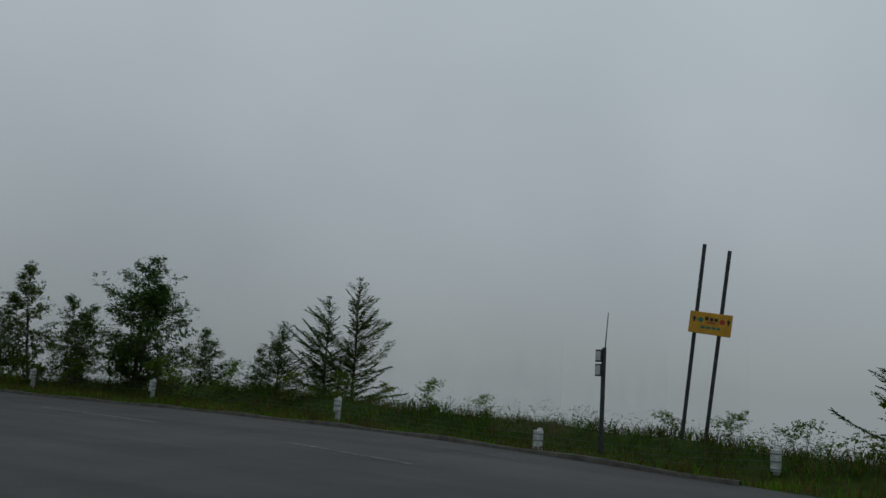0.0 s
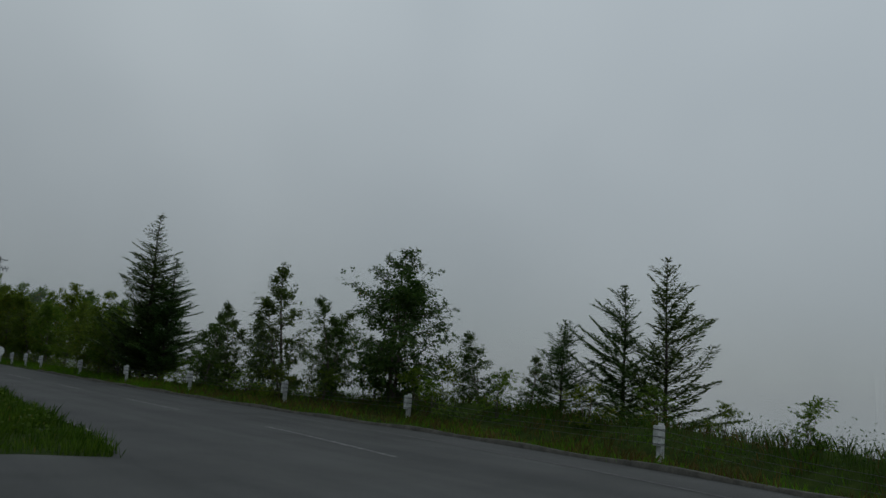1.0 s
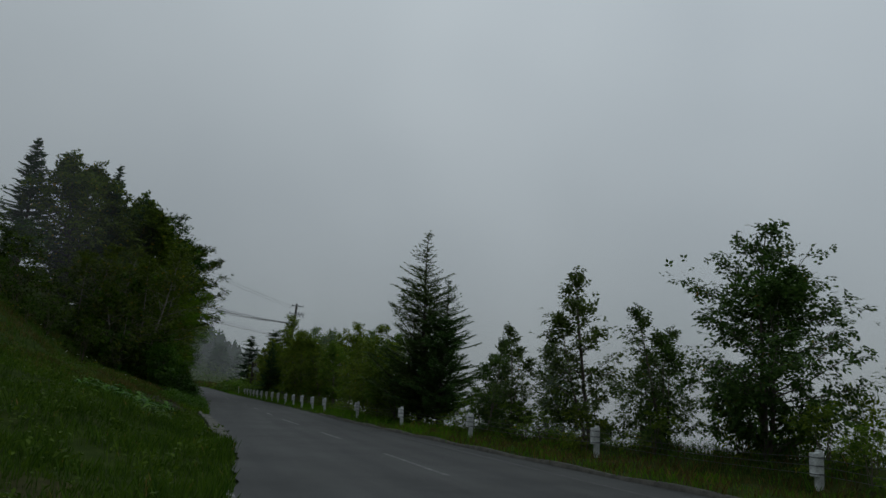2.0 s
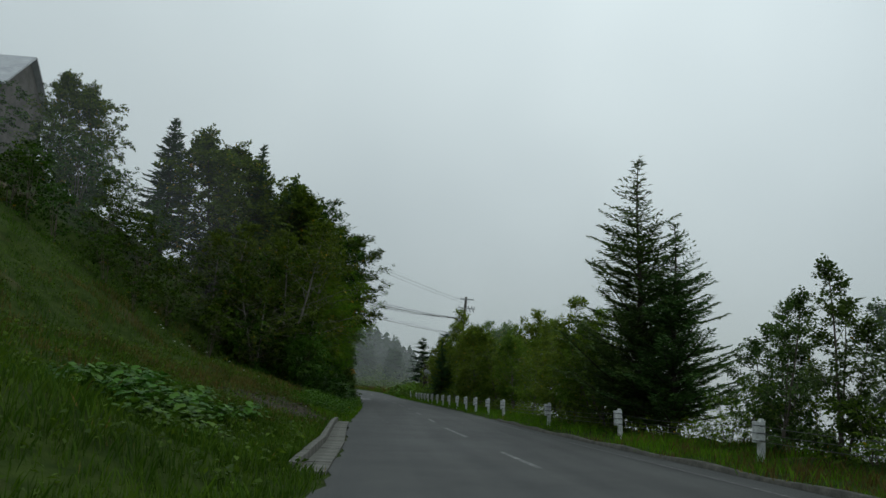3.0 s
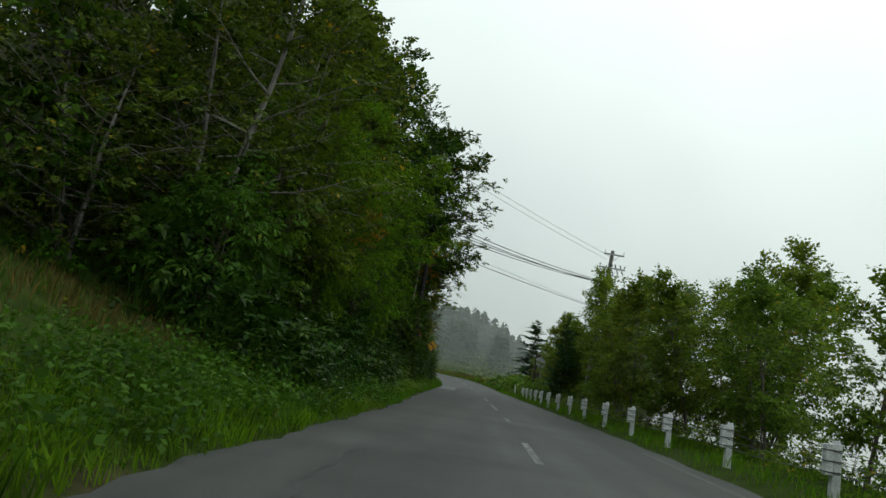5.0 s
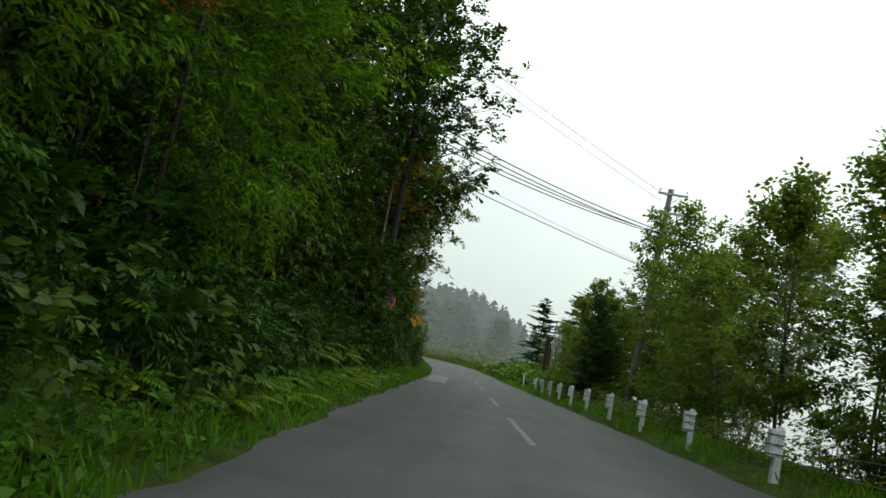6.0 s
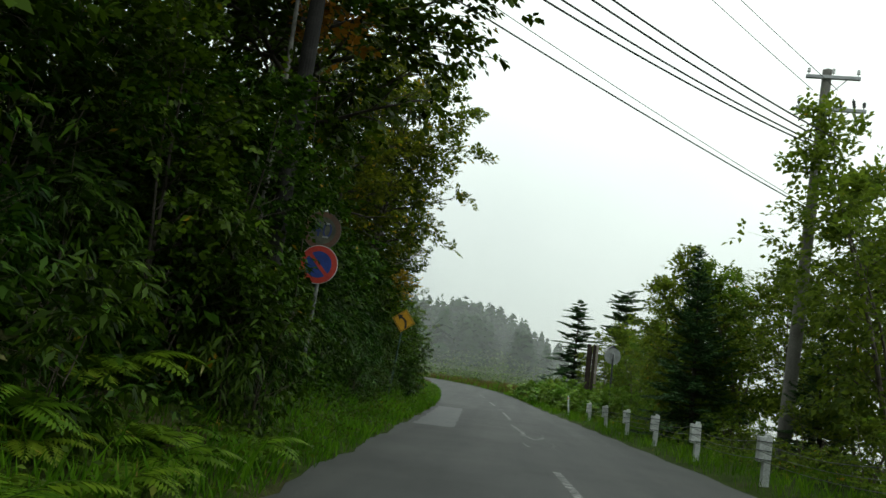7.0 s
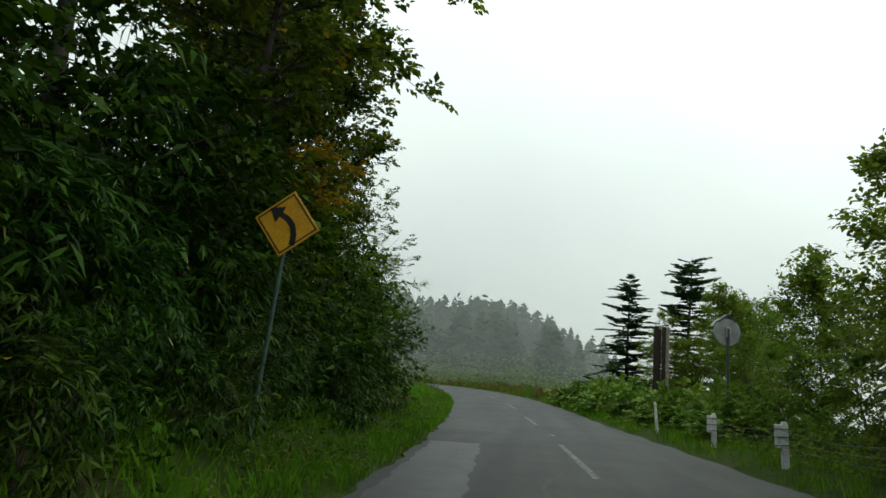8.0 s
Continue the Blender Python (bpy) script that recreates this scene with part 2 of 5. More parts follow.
# old speed limit plate: fading and dirt, plus the leaves' shade as darker colour
M_FADEDSHADEDWHITE = surface("dirty_faded_shaded_enamel", (0.045, 0.05, 0.034), (0.14, 0.145, 0.105), 5.0, 0.6, 0.0, 60.0, 0.05)
M_FADEDSHADEDRED = surface("faded_shaded_red_enamel", (0.08, 0.045, 0.03), (0.15, 0.07, 0.045), 5.0, 0.6, 0.0, 60.0, 0.05)
M_DARKBLUE = surface("dull_blue_enamel", (0.012, 0.025, 0.1), (0.02, 0.04, 0.16), 6.0, 0.5, 0.0, 60.0, 0.05)
M_GREEN_INK = surface("green_sign_enamel", (0.03, 0.16, 0.09), (0.05, 0.22, 0.13), 6.0, 0.45, 0.0, 60.0, 0.05)
M_SIGNPOLE = surface("weathered_zinc", (0.08, 0.083, 0.08), (0.19, 0.195, 0.19), 5.0, 0.6, 0.2, 60.0, 0.2)
M_ORANGE = surface("orange_reflector", (0.75, 0.18, 0.02), (0.85, 0.25, 0.03), 6.0, 0.3, 0.0, 60.0, 0.05)
M_WOODBROWN = surface("dark_brown_timber", (0.013, 0.0095, 0.0075), (0.032, 0.023, 0.017), 7.0, 0.8, 0.0, 50.0, 0.3)
M_WOODGREY = surface("bleached_timber", (0.12, 0.1, 0.085), (0.22, 0.19, 0.165), 7.0, 0.85, 0.0, 50.0, 0.3)
M_ROOF = surface("grey_metal_roof", (0.3, 0.31, 0.33), (0.42, 0.43, 0.45), 1.2, 0.5, 0.2, 40.0, 0.1)
M_SIDING = surface("dark_timber_siding", (0.06, 0.055, 0.05), (0.12, 0.11, 0.1), 1.5, 0.8, 0.0, 40.0, 0.2)
M_BARK = surface("grey_brown_bark", (0.03, 0.025, 0.02), (0.08, 0.07, 0.058), 5.0, 0.95, 0.0, 40.0, 0.8)
M_YOUNGBARK = surface("brown_young_bark", (0.06, 0.05, 0.04), (0.16, 0.14, 0.12), 4.0, 0.9, 0.0, 40.0, 0.5)
M_CABLE = surface("dull_steel_cable", (0.045, 0.047, 0.046), (0.1, 0.102, 0.1), 8.0, 0.6, 0.0, 80.0, 0.1)
M_MIRRORBACK = surface("dull_grey_back", (0.17, 0.18, 0.18), (0.28, 0.29, 0.29), 4.0, 0.6, 0.0, 60.0, 0.1)
M_MOSSYSTEEL = surface("mossy_steel", (0.03, 0.06, 0.048), (0.07, 0.125, 0.1), 5.0, 0.7, 0.3, 60.0, 0.2)
M_BIRCHBARK = surface("pale_birch_bark", (0.08, 0.073, 0.063), (0.24, 0.225, 0.2), 4.0, 0.85, 0.0, 40.0, 0.5)
M_PALEBARK = surface("white_birch_bark", (0.08, 0.076, 0.068), (0.26, 0.25, 0.226), 5.0, 0.8, 0.0, 30.0, 0.4)
M_TWIG = surface("dry_twigs", (0.06, 0.05, 0.04), (0.15, 0.125, 0.1), 5.0, 0.95, 0.0, 40.0, 0.3)
M_BIRCHLEAF = leaf_material("birch_leaves", (0.024, 0.056, 0.012), (0.078, 0.138, 0.028), (0.2, 0.14, 0.02), 0.05)
M_ALDERLEAF = leaf_material("alder_leaves", (0.05, 0.1, 0.011), (0.155, 0.232, 0.026), (0.36, 0.24, 0.02), 0.06, 0.58)
# near-black dark end puts the deep shade between leaves into their colour
M_SHADELEAF = leaf_material("dark_broad_leaves", (0.005, 0.015, 0.001), (0.055, 0.12, 0.007), (0.3, 0.18, 0.015), 0.05, 0.28, gloss=0.06)
# lighter copy of the bank's leaves: the lit outside of the wood, as colour
M_WOODLEAF = leaf_material("wood_leaves", (0.018, 0.04, 0.005), (0.1, 0.155, 0.014), (0.36, 0.24, 0.02), 0.085, 0.4)
# brighter olive copy that paints the backlight in the overhanging crowns
M_OLIVELEAF = leaf_material("olive_leaves", (0.03, 0.055, 0.005), (0.135, 0.18, 0.014), (0.4, 0.27, 0.02), 0.1, 0.55)
M_LIGHTLEAF = leaf_material("fresh_green_leaves", (0.024, 0.066, 0.006), (0.072, 0.15, 0.013), (0.2, 0.19, 0.02), 0.03, 0.4)
M_FRESHLEAF = leaf_material("bright_fine_leaves", (0.03, 0.082, 0.004), (0.125, 0.228, 0.012), (0.25, 0.21, 0.02), 0.035, 0.52, gloss=0.05)
# shade painted into the dark end; rare pale leaves imitate glossy highlights
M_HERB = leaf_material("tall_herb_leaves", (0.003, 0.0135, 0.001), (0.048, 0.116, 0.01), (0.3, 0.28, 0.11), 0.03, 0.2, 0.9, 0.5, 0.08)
M_AUTUMN = leaf_material("orange_leaves", (0.17, 0.11, 0.008), (0.42, 0.24, 0.018), (0.08, 0.11, 0.012), 0.2, 0.4)
M_FERN = leaf_material("fern_fronds", (0.045, 0.1, 0.006), (0.118, 0.205, 0.014), (0.22, 0.17, 0.03), 0.04, 0.35)
# dark end lowered to paint the shaded gaps among the herbs
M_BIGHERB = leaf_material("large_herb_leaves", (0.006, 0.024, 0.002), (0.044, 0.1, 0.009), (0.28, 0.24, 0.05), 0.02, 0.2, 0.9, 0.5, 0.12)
M_VINE = leaf_material("vine_leaves", (0.05, 0.115, 0.012), (0.135, 0.235, 0.03), (0.26, 0.2, 0.05), 0.03, 0.3)
M_NEEDLE = leaf_material("spruce_needles", (0.018, 0.052, 0.018), (0.055, 0.12, 0.038), None, 0.0, 0.12)
M_LARCH = leaf_material("larch_needles", (0.033, 0.072, 0.018), (0.088, 0.148, 0.038), None, 0.0, 0.25)
M_GRASS = leaf_material("verge_grass", (0.05, 0.14, 0.006), (0.125, 0.26, 0.014), (0.24, 0.18, 0.05), 0.07, 0.45)
M_BANKGRASS = leaf_material("bank_grass", (0.026, 0.064, 0.005), (0.076, 0.14, 0.012), (0.2, 0.14, 0.04), 0.08, 0.3)
M_BUTTERBUR = leaf_material("butterbur_leaves", (0.026, 0.082, 0.007), (0.07, 0.165, 0.015), None, 0.0, 0.3, 1.5, 0.5, 0.15)
M_DRYGRASS = leaf_material("drying_grass", (0.062, 0.056, 0.015), (0.14, 0.11, 0.034), (0.2, 0.115, 0.03), 0.08, 0.3)
M_FLOWER = surface("white_flower_heads", (0.55, 0.56, 0.5), (0.75, 0.76, 0.7), 20.0, 0.9, 0.0, 60.0, 0.1)
M_FARWOOD = leaf_material("far_conifer_foliage", (0.016, 0.04, 0.015), (0.026, 0.056, 0.02), None, 0.0, 0.0, 0.05, 0.9, 0.0)


# ---- mesh helpers ----
def finish(name, me, material, parent=None, label=""):
    me.materials.append(material)
    ob = new(name, me)
    if parent is not None:
        ob.parent = parent
    if label:
        ob["label"] = label
    return ob


def part(name, bm, material, parent=None, label="", smooth=False):
    me = bpy.data.meshes.new(name)
    bm.to_mesh(me)
    bm.free()
    if smooth:
        me.polygons.foreach_set("use_smooth", np.ones(len(me.polygons), dtype=bool))
    return finish(name, me, material, parent, label)


def thing(name, m, label, category, group="", kind=""):
    ob = new(name)
    ob.empty_display_size = 0.2
    ob.matrix_world = m
    return tagged(ob, label, category, group, kind)


def quads(name, v):
    """A mesh of loose four-cornered faces from an array (n, 4, 3)."""
    n = len(v)
    me = bpy.data.meshes.new(name)
    me.vertices.add(4 * n)
    me.vertices.foreach_set("co", np.ascontiguousarray(v, dtype=np.float32).ravel())
    me.loops.add(4 * n)
    me.loops.foreach_set("vertex_index", np.arange(4 * n, dtype=np.int32))
    me.polygons.add(n)
    me.polygons.foreach_set("loop_start", np.arange(0, 4 * n, 4, dtype=np.int32))
    me.update(calc_edges=True)
    me.validate()
    return me


def grid_mesh(name, rows):
    """A sheet from an array (r, c, 3)."""
    r, c = rows.shape[:2]
    i = np.arange(r * c).reshape(r, c)
    f = np.stack([i[:-1, :-1], i[:-1, 1:], i[1:, 1:], i[1:, :-1]], -1).reshape(-1, 4)
    me = bpy.data.meshes.new(name)
    me.from_pydata(rows.reshape(-1, 3).tolist(), [], f.tolist())
    me.polygons.foreach_set("use_smooth", np.ones(len(f), dtype=bool))
    me.update()
    return me


def box(bm, sx, sy, sz, m=Matrix(), bevel=0.0):
    g = bmesh.ops.create_cube(bm, size=1.0, matrix=m @ Matrix.Diagonal((sx, sy, sz, 1)))
    if bevel:
        edges = {e for v in g["verts"] for e in v.link_edges}
        bmesh.ops.bevel(bm, geom=list(edges), offset=bevel, segments=2, affect="EDGES", profile=0.6)
    return bm


def rod(bm, a, b, r1, r2=None, n=10, caps=True):
    a, b = Vector(a), Vector(b)
    d = b - a
    m = Matrix.Translation((a + b) / 2) @ d.to_track_quat("Z", "Y").to_matrix().to_4x4()
    bmesh.ops.create_cone(bm, cap_ends=caps, segments=n, radius1=r1, radius2=r1 if r2 is None else r2, depth=d.length, matrix=m)
    return bm


def disc(bm, r, thick, m=Matrix(), n=40, bevel=0.0):
    """A round plate whose face looks along the local -y."""
    g = bmesh.ops.create_cone(bm, cap_ends=True, segments=n, radius1=r, radius2=r, depth=thick, matrix=m @ pose(0, 0, 0, 90))
    if bevel:
        bmesh.ops.bevel(bm, geom=list({e for v in g["verts"] for e in v.link_edges if len(e.link_faces) == 2 and e.calc_face_angle() > 1}), offset=bevel, segments=2, affect="EDGES")
    return bm


def prism(bm, outline, thick, m=Matrix()):
    """A flat plate from an outline in the local x-z plane, with its face along the local -y."""
    front = [bm.verts.new(m @ Vector((x, -thick / 2, z))) for x, z in outline]
    back = [bm.verts.new(m @ Vector((x, thick / 2, z))) for x, z in outline]
    bm.faces.new(front)
    bm.faces.new(back[::-1])
    n = len(outline)
    for i in range(n):
        bm.faces.new((front[i], back[i], back[(i + 1) % n], front[(i + 1) % n]))
    bmesh.ops.recalc_face_normals(bm, faces=bm.faces[:])
    return bm


def tubes(name, lines, sides=5):
    """Tapered limbs in one mesh: each line is (points, radii)."""
    verts, faces = [], []
    for pts, radii in lines:
        pts = np.asarray(pts, float)
        base = len(verts)
        ns = 3 if radii[0] < 0.02 else sides
        for i, p in enumerate(pts):
            d = pts[min(i + 1, len(pts) - 1)] - pts[max(i - 1, 0)]
            d = d / (np.linalg.norm(d) + 1e-9)
            a = np.cross(d, (0.31, 0.9, 0.3) if abs(d[2]) > 0.8 else (0, 0, 1.0))
            a /= np.linalg.norm(a) + 1e-9
            b = np.cross(d, a)
            for k in range(ns):
                t = 2 * math.pi * k / ns
                verts.append(tuple(p + radii[i] * (math.cos(t) * a + math.sin(t) * b)))
        for i in range(len(pts) - 1):
            for k in range(ns):
                q = base + i * ns
                faces.append((q + k, q + (k + 1) % ns, q + ns + (k + 1) % ns, q + ns + k))
    me = bpy.data.meshes.new(name)
    me.from_pydata(verts, [], faces)
    me.polygons.foreach_set("use_smooth", np.ones(len(faces), dtype=bool))
    me.update()
    return me


def unit(v):
    return v / (np.linalg.norm(v, axis=-1, keepdims=True) + 1e-9)


def leaf_quads(rng, p, size, aspect=0.6, droop=0.3, fold=0.12, spread=0.35, way=None):
    """A folded leaf at each point: long axis roughly level and hanging by droop, or along way."""
    n = len(p)
    s = size * rng.uniform(1 - spread, 1 + spread, (n, 1))
    d = rng.normal(size=(n, 3))
    d[:, 2] = d[:, 2] * 0.5 - droop
    if way is not None:
        d = 0.5 * d + way
    d = unit(d)
    up = unit(rng.normal(size=(n, 3)) * 0.55 + np.array([0, 0, 1.0]))
    side = unit(np.cross(d, up))
    nrm = np.cross(side, d)
    mid = p + nrm * (fold * s)
    return np.stack([p - d * s * 0.5, mid + side * s * aspect * 0.5, p + d * s * 0.5, mid - side * s * aspect * 0.5], 1)


def shoot_quads(rng, a, way, each, length, size, aspect, droop, spread=0.3, fold=0.1):
    """Leafy shoots: from each anchor a twig along way, with leaves in two ranks and one at its tip."""
    m = len(a)
    ln = length * rng.uniform(0.6, 1.25, (m, 1))
    d = unit(way + rng.normal(0, 0.4, (m, 3)) - np.array([0, 0, 0.35 * droop]))
    up = unit(rng.normal(0, 0.3, (m, 3)) + np.array([0, 0, 1.0]))
    side = unit(np.cross(d, up))
    face = np.cross(side, d)
    out = []
    for j in range(each):
        t = (j + 1.0) / each
        k = 0.0 if j == each - 1 else (1.0 if j % 2 else -1.0)
        p = a + d * ln * t - np.array([0, 0, 1.0]) * (0.3 * droop * t * t) * ln
        w = unit(d * 0.7 + side * k + rng.normal(0, 0.22, (m, 3)) - np.array([0, 0, droop]))
        b = unit(np.cross(w, face + rng.normal(0, 0.3, (m, 3))))
        s = size * rng.uniform(1 - spread, 1 + spread, (m, 1)) * (1.0 if 0 < j < each - 1 else 0.85)
        mid = p + w * s * 0.45 + np.cross(b, w) * (fold * s)
        out.append(np.stack([p, mid + b * s * aspect * 0.5, p + w * s, mid - b * s * aspect * 0.5], 1))
    return np.concatenate(out)


# ---- lie of the land ----
def smooth(v, a, b):
    t = np.clip((np.asarray(v, float) - a) / (b - a), 0, 1)
    return t * t * (3 - 2 * t)


CENTRE = [(-60, -14), (-30, 0.5), (-10, 6.6), (0, 9.3), (6, 10.9), (12, 12.3), (19, 13.3), (27, 13.2), (43, 12.6), (63, 12.45), (78, 12.0), (92, 11.6),
          (101, 11.3), (110, 10.9), (122, 10.1), (130, 9.2), (138, 7.8), (146, 5.4), (153, 2.2), (159, -2), (164, -7), (168, -14), (171, -24), (173, -40)]
_cy = np.linspace(-60, 173, 932)
_cx = np.interp(_cy, [p[0] for p in CENTRE], [p[1] for p in CENTRE])
_k = np.exp(-np.linspace(-2, 2, 25) ** 2)
_cx[12:-12] = np.convolve(_cx, _k / _k.sum(), "valid")


def centre(y):
    return np.interp(y, _cy, _cx)


def half_left(y):
    return np.interp(y, [20, 30, 36, 44, 62, 72, 80, 100, 122, 140], [3.7, 3.0, 2.78, 2.74, 2.6, 2.7, 2.65, 2.6, 2.9, 3.0])


def half_right(y):
    return np.interp(y, [0, 10, 20, 30, 45, 70, 90, 100, 135], [3.7, 4.0, 3.8, 3.2, 2.95, 2.9, 2.75, 2.7, 2.9])


def road_z(x, y):
    z = 0.25 * (1 - smooth(y, 4, 26)) + 0.28 * (1 - smooth(x, 0, 6)) * (1 - smooth(y, 5, 15))
    return z + 0.95 * smooth(y, 110, 165)


def land(x, y):
    """Height of the ground."""
    x, y = np.asarray(x, float), np.asarray(y, float)
    u = x - centre(y)
    dr, dl = u - half_right(y), -u - half_left(y) - 0.5 * smooth(y, 30.2, 31.2) * (1 - smooth(y, 44.8, 45.8))
    z = road_z(x, y)
    z = z - 0.26 * smooth(dr, 0.15, 0.8) * (1 - smooth(y, 8, 22))
    z = z + np.where(dr > 0, 0.07 * smooth(dr, 0, 0.5) + 0.5 * smooth(dr, 1.9, 3.6) * (1 - smooth(y, 20, 40)), 0)
    brink = np.where(y < 125, centre(y) + half_right(y) + 3.6 + 7 * smooth(y, 98, 112), 23.4) + 6 * smooth(y, 150, 200)
    f = np.maximum(x - brink, 0)
    z = z - np.where(f < 8, 0.12 * f + 0.03 * f * f, 2.88 + 0.6 * (f - 8))
    steep = smooth(y, 54, 64)
    g = 0.1 * smooth(dl, 0, 0.6) + (0.34 + 0.3 * steep) * np.maximum(dl - 0.7, 0) + (0.5 - 0.15 * steep) * np.maximum(dl - 6.4, 0)
    g = 24 * (1 - np.exp(-g / 24)) * smooth(y + 0.25 * np.minimum(x, 9), 17, 33) * (1 - 0.8 * smooth(y, 124, 140))
    z = z + np.where(dl > 0, g, 0)
    z = z + (2.5 * smooth(y, 168, 200) + 7.5 * smooth(y, 195, 245)) * (1 - 0.5 * smooth(x, 5, 26))
    wob = 0.09 * np.sin(x * 1.3 + 0.7 * y) * np.sin(y * 0.9 - 0.4 * x) + 0.05 * np.sin(2.9 * x + 1.1) * np.sin(2.3 * y)
    off = np.maximum(dr, dl)
    return z + wob * smooth(off, 0.6, 2.5) * (1 - (y < 17) * (x < 9) * 1.0)


def paved(x, y):
    u = x - centre(y)
    on_road = (u < half_right(y)) & (u > -half_left(y)) & (y < 172)
    on_lot = (u <= 0) & (y < 15.2 + 0.15 * np.minimum(x - 9.3, 0) - 0.9 * smooth(x, 7.5, 9.6)) & (x > -26) & (y > -30)
    return on_road | on_lot


def lines_of(*spans):
    return np.unique(np.concatenate([np.linspace(a, b, n) for a, b, n in spans]))


gx = lines_of((-3000, -200, 8), (-200, -40, 14), (-40, -6, 30), (-6, 26, 55), (26, 60, 20), (60, 200, 14), (200, 3000, 8))
gy = lines_of((-3000, -120, 8), (-120, -30, 12), (-30, 0, 31), (0, 130, 200), (130, 260, 70), (260, 500, 14), (500, 3000, 8))
GX, GY = np.meshgrid(gx, gy)
GZ = land(GX, GY) - 0.07 * paved(GX, GY)
ground = tagged(finish("ground", grid_mesh("ground", np.stack([GX, GY, GZ], -1)), M_GROUND), "grassy earth verge and wooded bank beside the road", "ground", kind="structure")

# road: a cambered strip along the centre line
ry = np.concatenate([np.linspace(-60, 120, 361), np.linspace(120.25, 172.5, 260)])
rx = centre(ry)
slope = np.gradient(rx, ry)
nx, ny = 1 / np.hypot(1, slope), -slope / np.hypot(1, slope)
across = np.linspace(-1, 1, 13)
wid = np.where(across[None, :] < 0, half_left(ry)[:, None], half_right(ry)[:, None]) * across[None, :]
wid = wid + 0.05 * np.sin(ry * 1.7)[:, None] * (np.abs(across) == 1)[None, :] + 0.04 * np.sin(ry * 5.3)[:, None] * (across == -1)[None, :]
RX, RY = rx[:, None] + nx[:, None] * wid, ry[:, None] + ny[:, None] * wid
RZ = road_z(RX, RY) + 0.03 - 0.03 * np.abs(across)[None, :] ** 2
road = tagged(finish("road", grid_mesh("road", np.stack([RX, RY, RZ], -1)), M_ASPHALT), "worn grey asphalt two-lane mountain road", "road", kind="structure")


def road_point(y, u, lift=0.006):
    c, d = float(centre(y)), float(centre(y + 0.3) - centre(y - 0.3)) / 0.6
    k = math.hypot(1, d)
    x, yy = c + u / k, y - u * d / k
    w = u / float(half_right(y) if u > 0 else half_left(y))
    return (x, yy, float(road_z(x, yy)) + 0.03 - 0.03 * w * w + lift)


lx = np.linspace(-26, 12.5, 60)
LX, LS = np.meshgrid(lx, np.linspace(0, 1, 50))
north = 15.2 + 0.15 * np.minimum(LX - 9.3, 0) - 0.9 * smooth(LX, 7.5, 9.6)
LY = -30 + (north + 30) * LS
tagged(finish("pavement", grid_mesh("side_lot", np.stack([LX, LY, road_z(LX, LY) + 0.004], -1)), M_ASPHALT), "worn asphalt lot opening onto the road", "pavement", kind="structure")


def road_strip(name, y0, y1, u, width, material, label, category, lift=0.005, step=0.5, ragged=0.0):
    n = max(2, int((y1 - y0) / step) + 1)
    rows = np.array([[road_point(y, u + k * width / 2 * (1 + ragged * math.sin(2.3 * y + k) * math.sin(5.1 * y)), lift) for k in (-1, 0, 1)] for y in np.linspace(y0, y1, n)])
    return tagged(finish(name, grid_mesh(name, rows), material), label, category, kind="structure")


for y0, y1 in ((-9, -6), (-2, 1), (6.2, 9.4), (14.0, 19.4), (24.2, 28.2), (32.5, 35.2), (39.2, 43.3), (47.0, 49.6), (54, 57), (62.6, 64.2), (68.8, 73.7), (77.8, 82.6), (96.4, 102.0), (109.8, 115.2), (122, 126), (133, 136)):
    road_strip("lane_marking", y0, y1, 0.0, 0.105, M_PAINT, "worn white dash on the road's centre line", "road marking")
road_strip("edge_line", 6, 60, 2.45, 0.09, M_FAINTPAINT, "faint worn white line along the road's edge", "road marking")
road_strip("edge_line", 17.3, 22.0, -3.62, 0.1, M_PAINT, "worn white line along the road's edge", "road marking")
road_strip("asphalt_patch", 89, 100.8, -2.0, 0.9, M_PATCH, "smooth asphalt patch along the road's edge, wet sheen in its paler colour", "road repair", 0.004, 0.2, 0.09)
for run in (((93.4, -0.12), (91.9, -0.06), (90.6, 0.02), (89.4, -0.02), (88.3, 0.14)), ((88.3, 0.14), (88.8, 0.3), (89.5, 0.42)), ((87.0, -0.18), (86.2, -0.12)), ((104.5, -0.1), (104.9, 0.12), (105.6, 0.05))):
    ends = [(run[0][0], run[0][1], 0.02)] + [(y, u, 0.055) for y, u in run[1:-1]] + [(run[-1][0], run[-1][1], 0.03)]
    rows = np.array([[road_point(y, u - w, 0.008), road_point(y, u + w, 0.008)] for y, u, w in ends])
    tagged(finish("lane_marking", grid_mesh("lane_marking", rows), M_PAINT), "crooked scrap of old white road paint", "road marking", kind="structure")
# tarred cracks wander over the old surface
crack_rng = np.random.default_rng(5)
for y0, u0, run in ((86, 0.5, 9), (89.5, 1.7, 8), (92, -0.6, 5), (63, 1.2, 9), (38, 1.6, 7), (45, -1.6, 8), (98, 1.4, 9)):
    ys = np.linspace(y0, y0 + run, 28)
    us = u0 + np.cumsum(crack_rng.normal(0, 0.055, 28))
    ws = np.abs(crack_rng.normal(0.022, 0.008, 28)) + 0.006
    rows = np.array([[road_point(a, b - w, 0.004), road_point(a, b + w, 0.004)] for a, b, w in zip(ys, us, ws)])
    tagged(finish("road_crack", grid_mesh("road_crack", rows), M_BLACK), "dark sealed crack in the asphalt", "road crack", kind="structure")

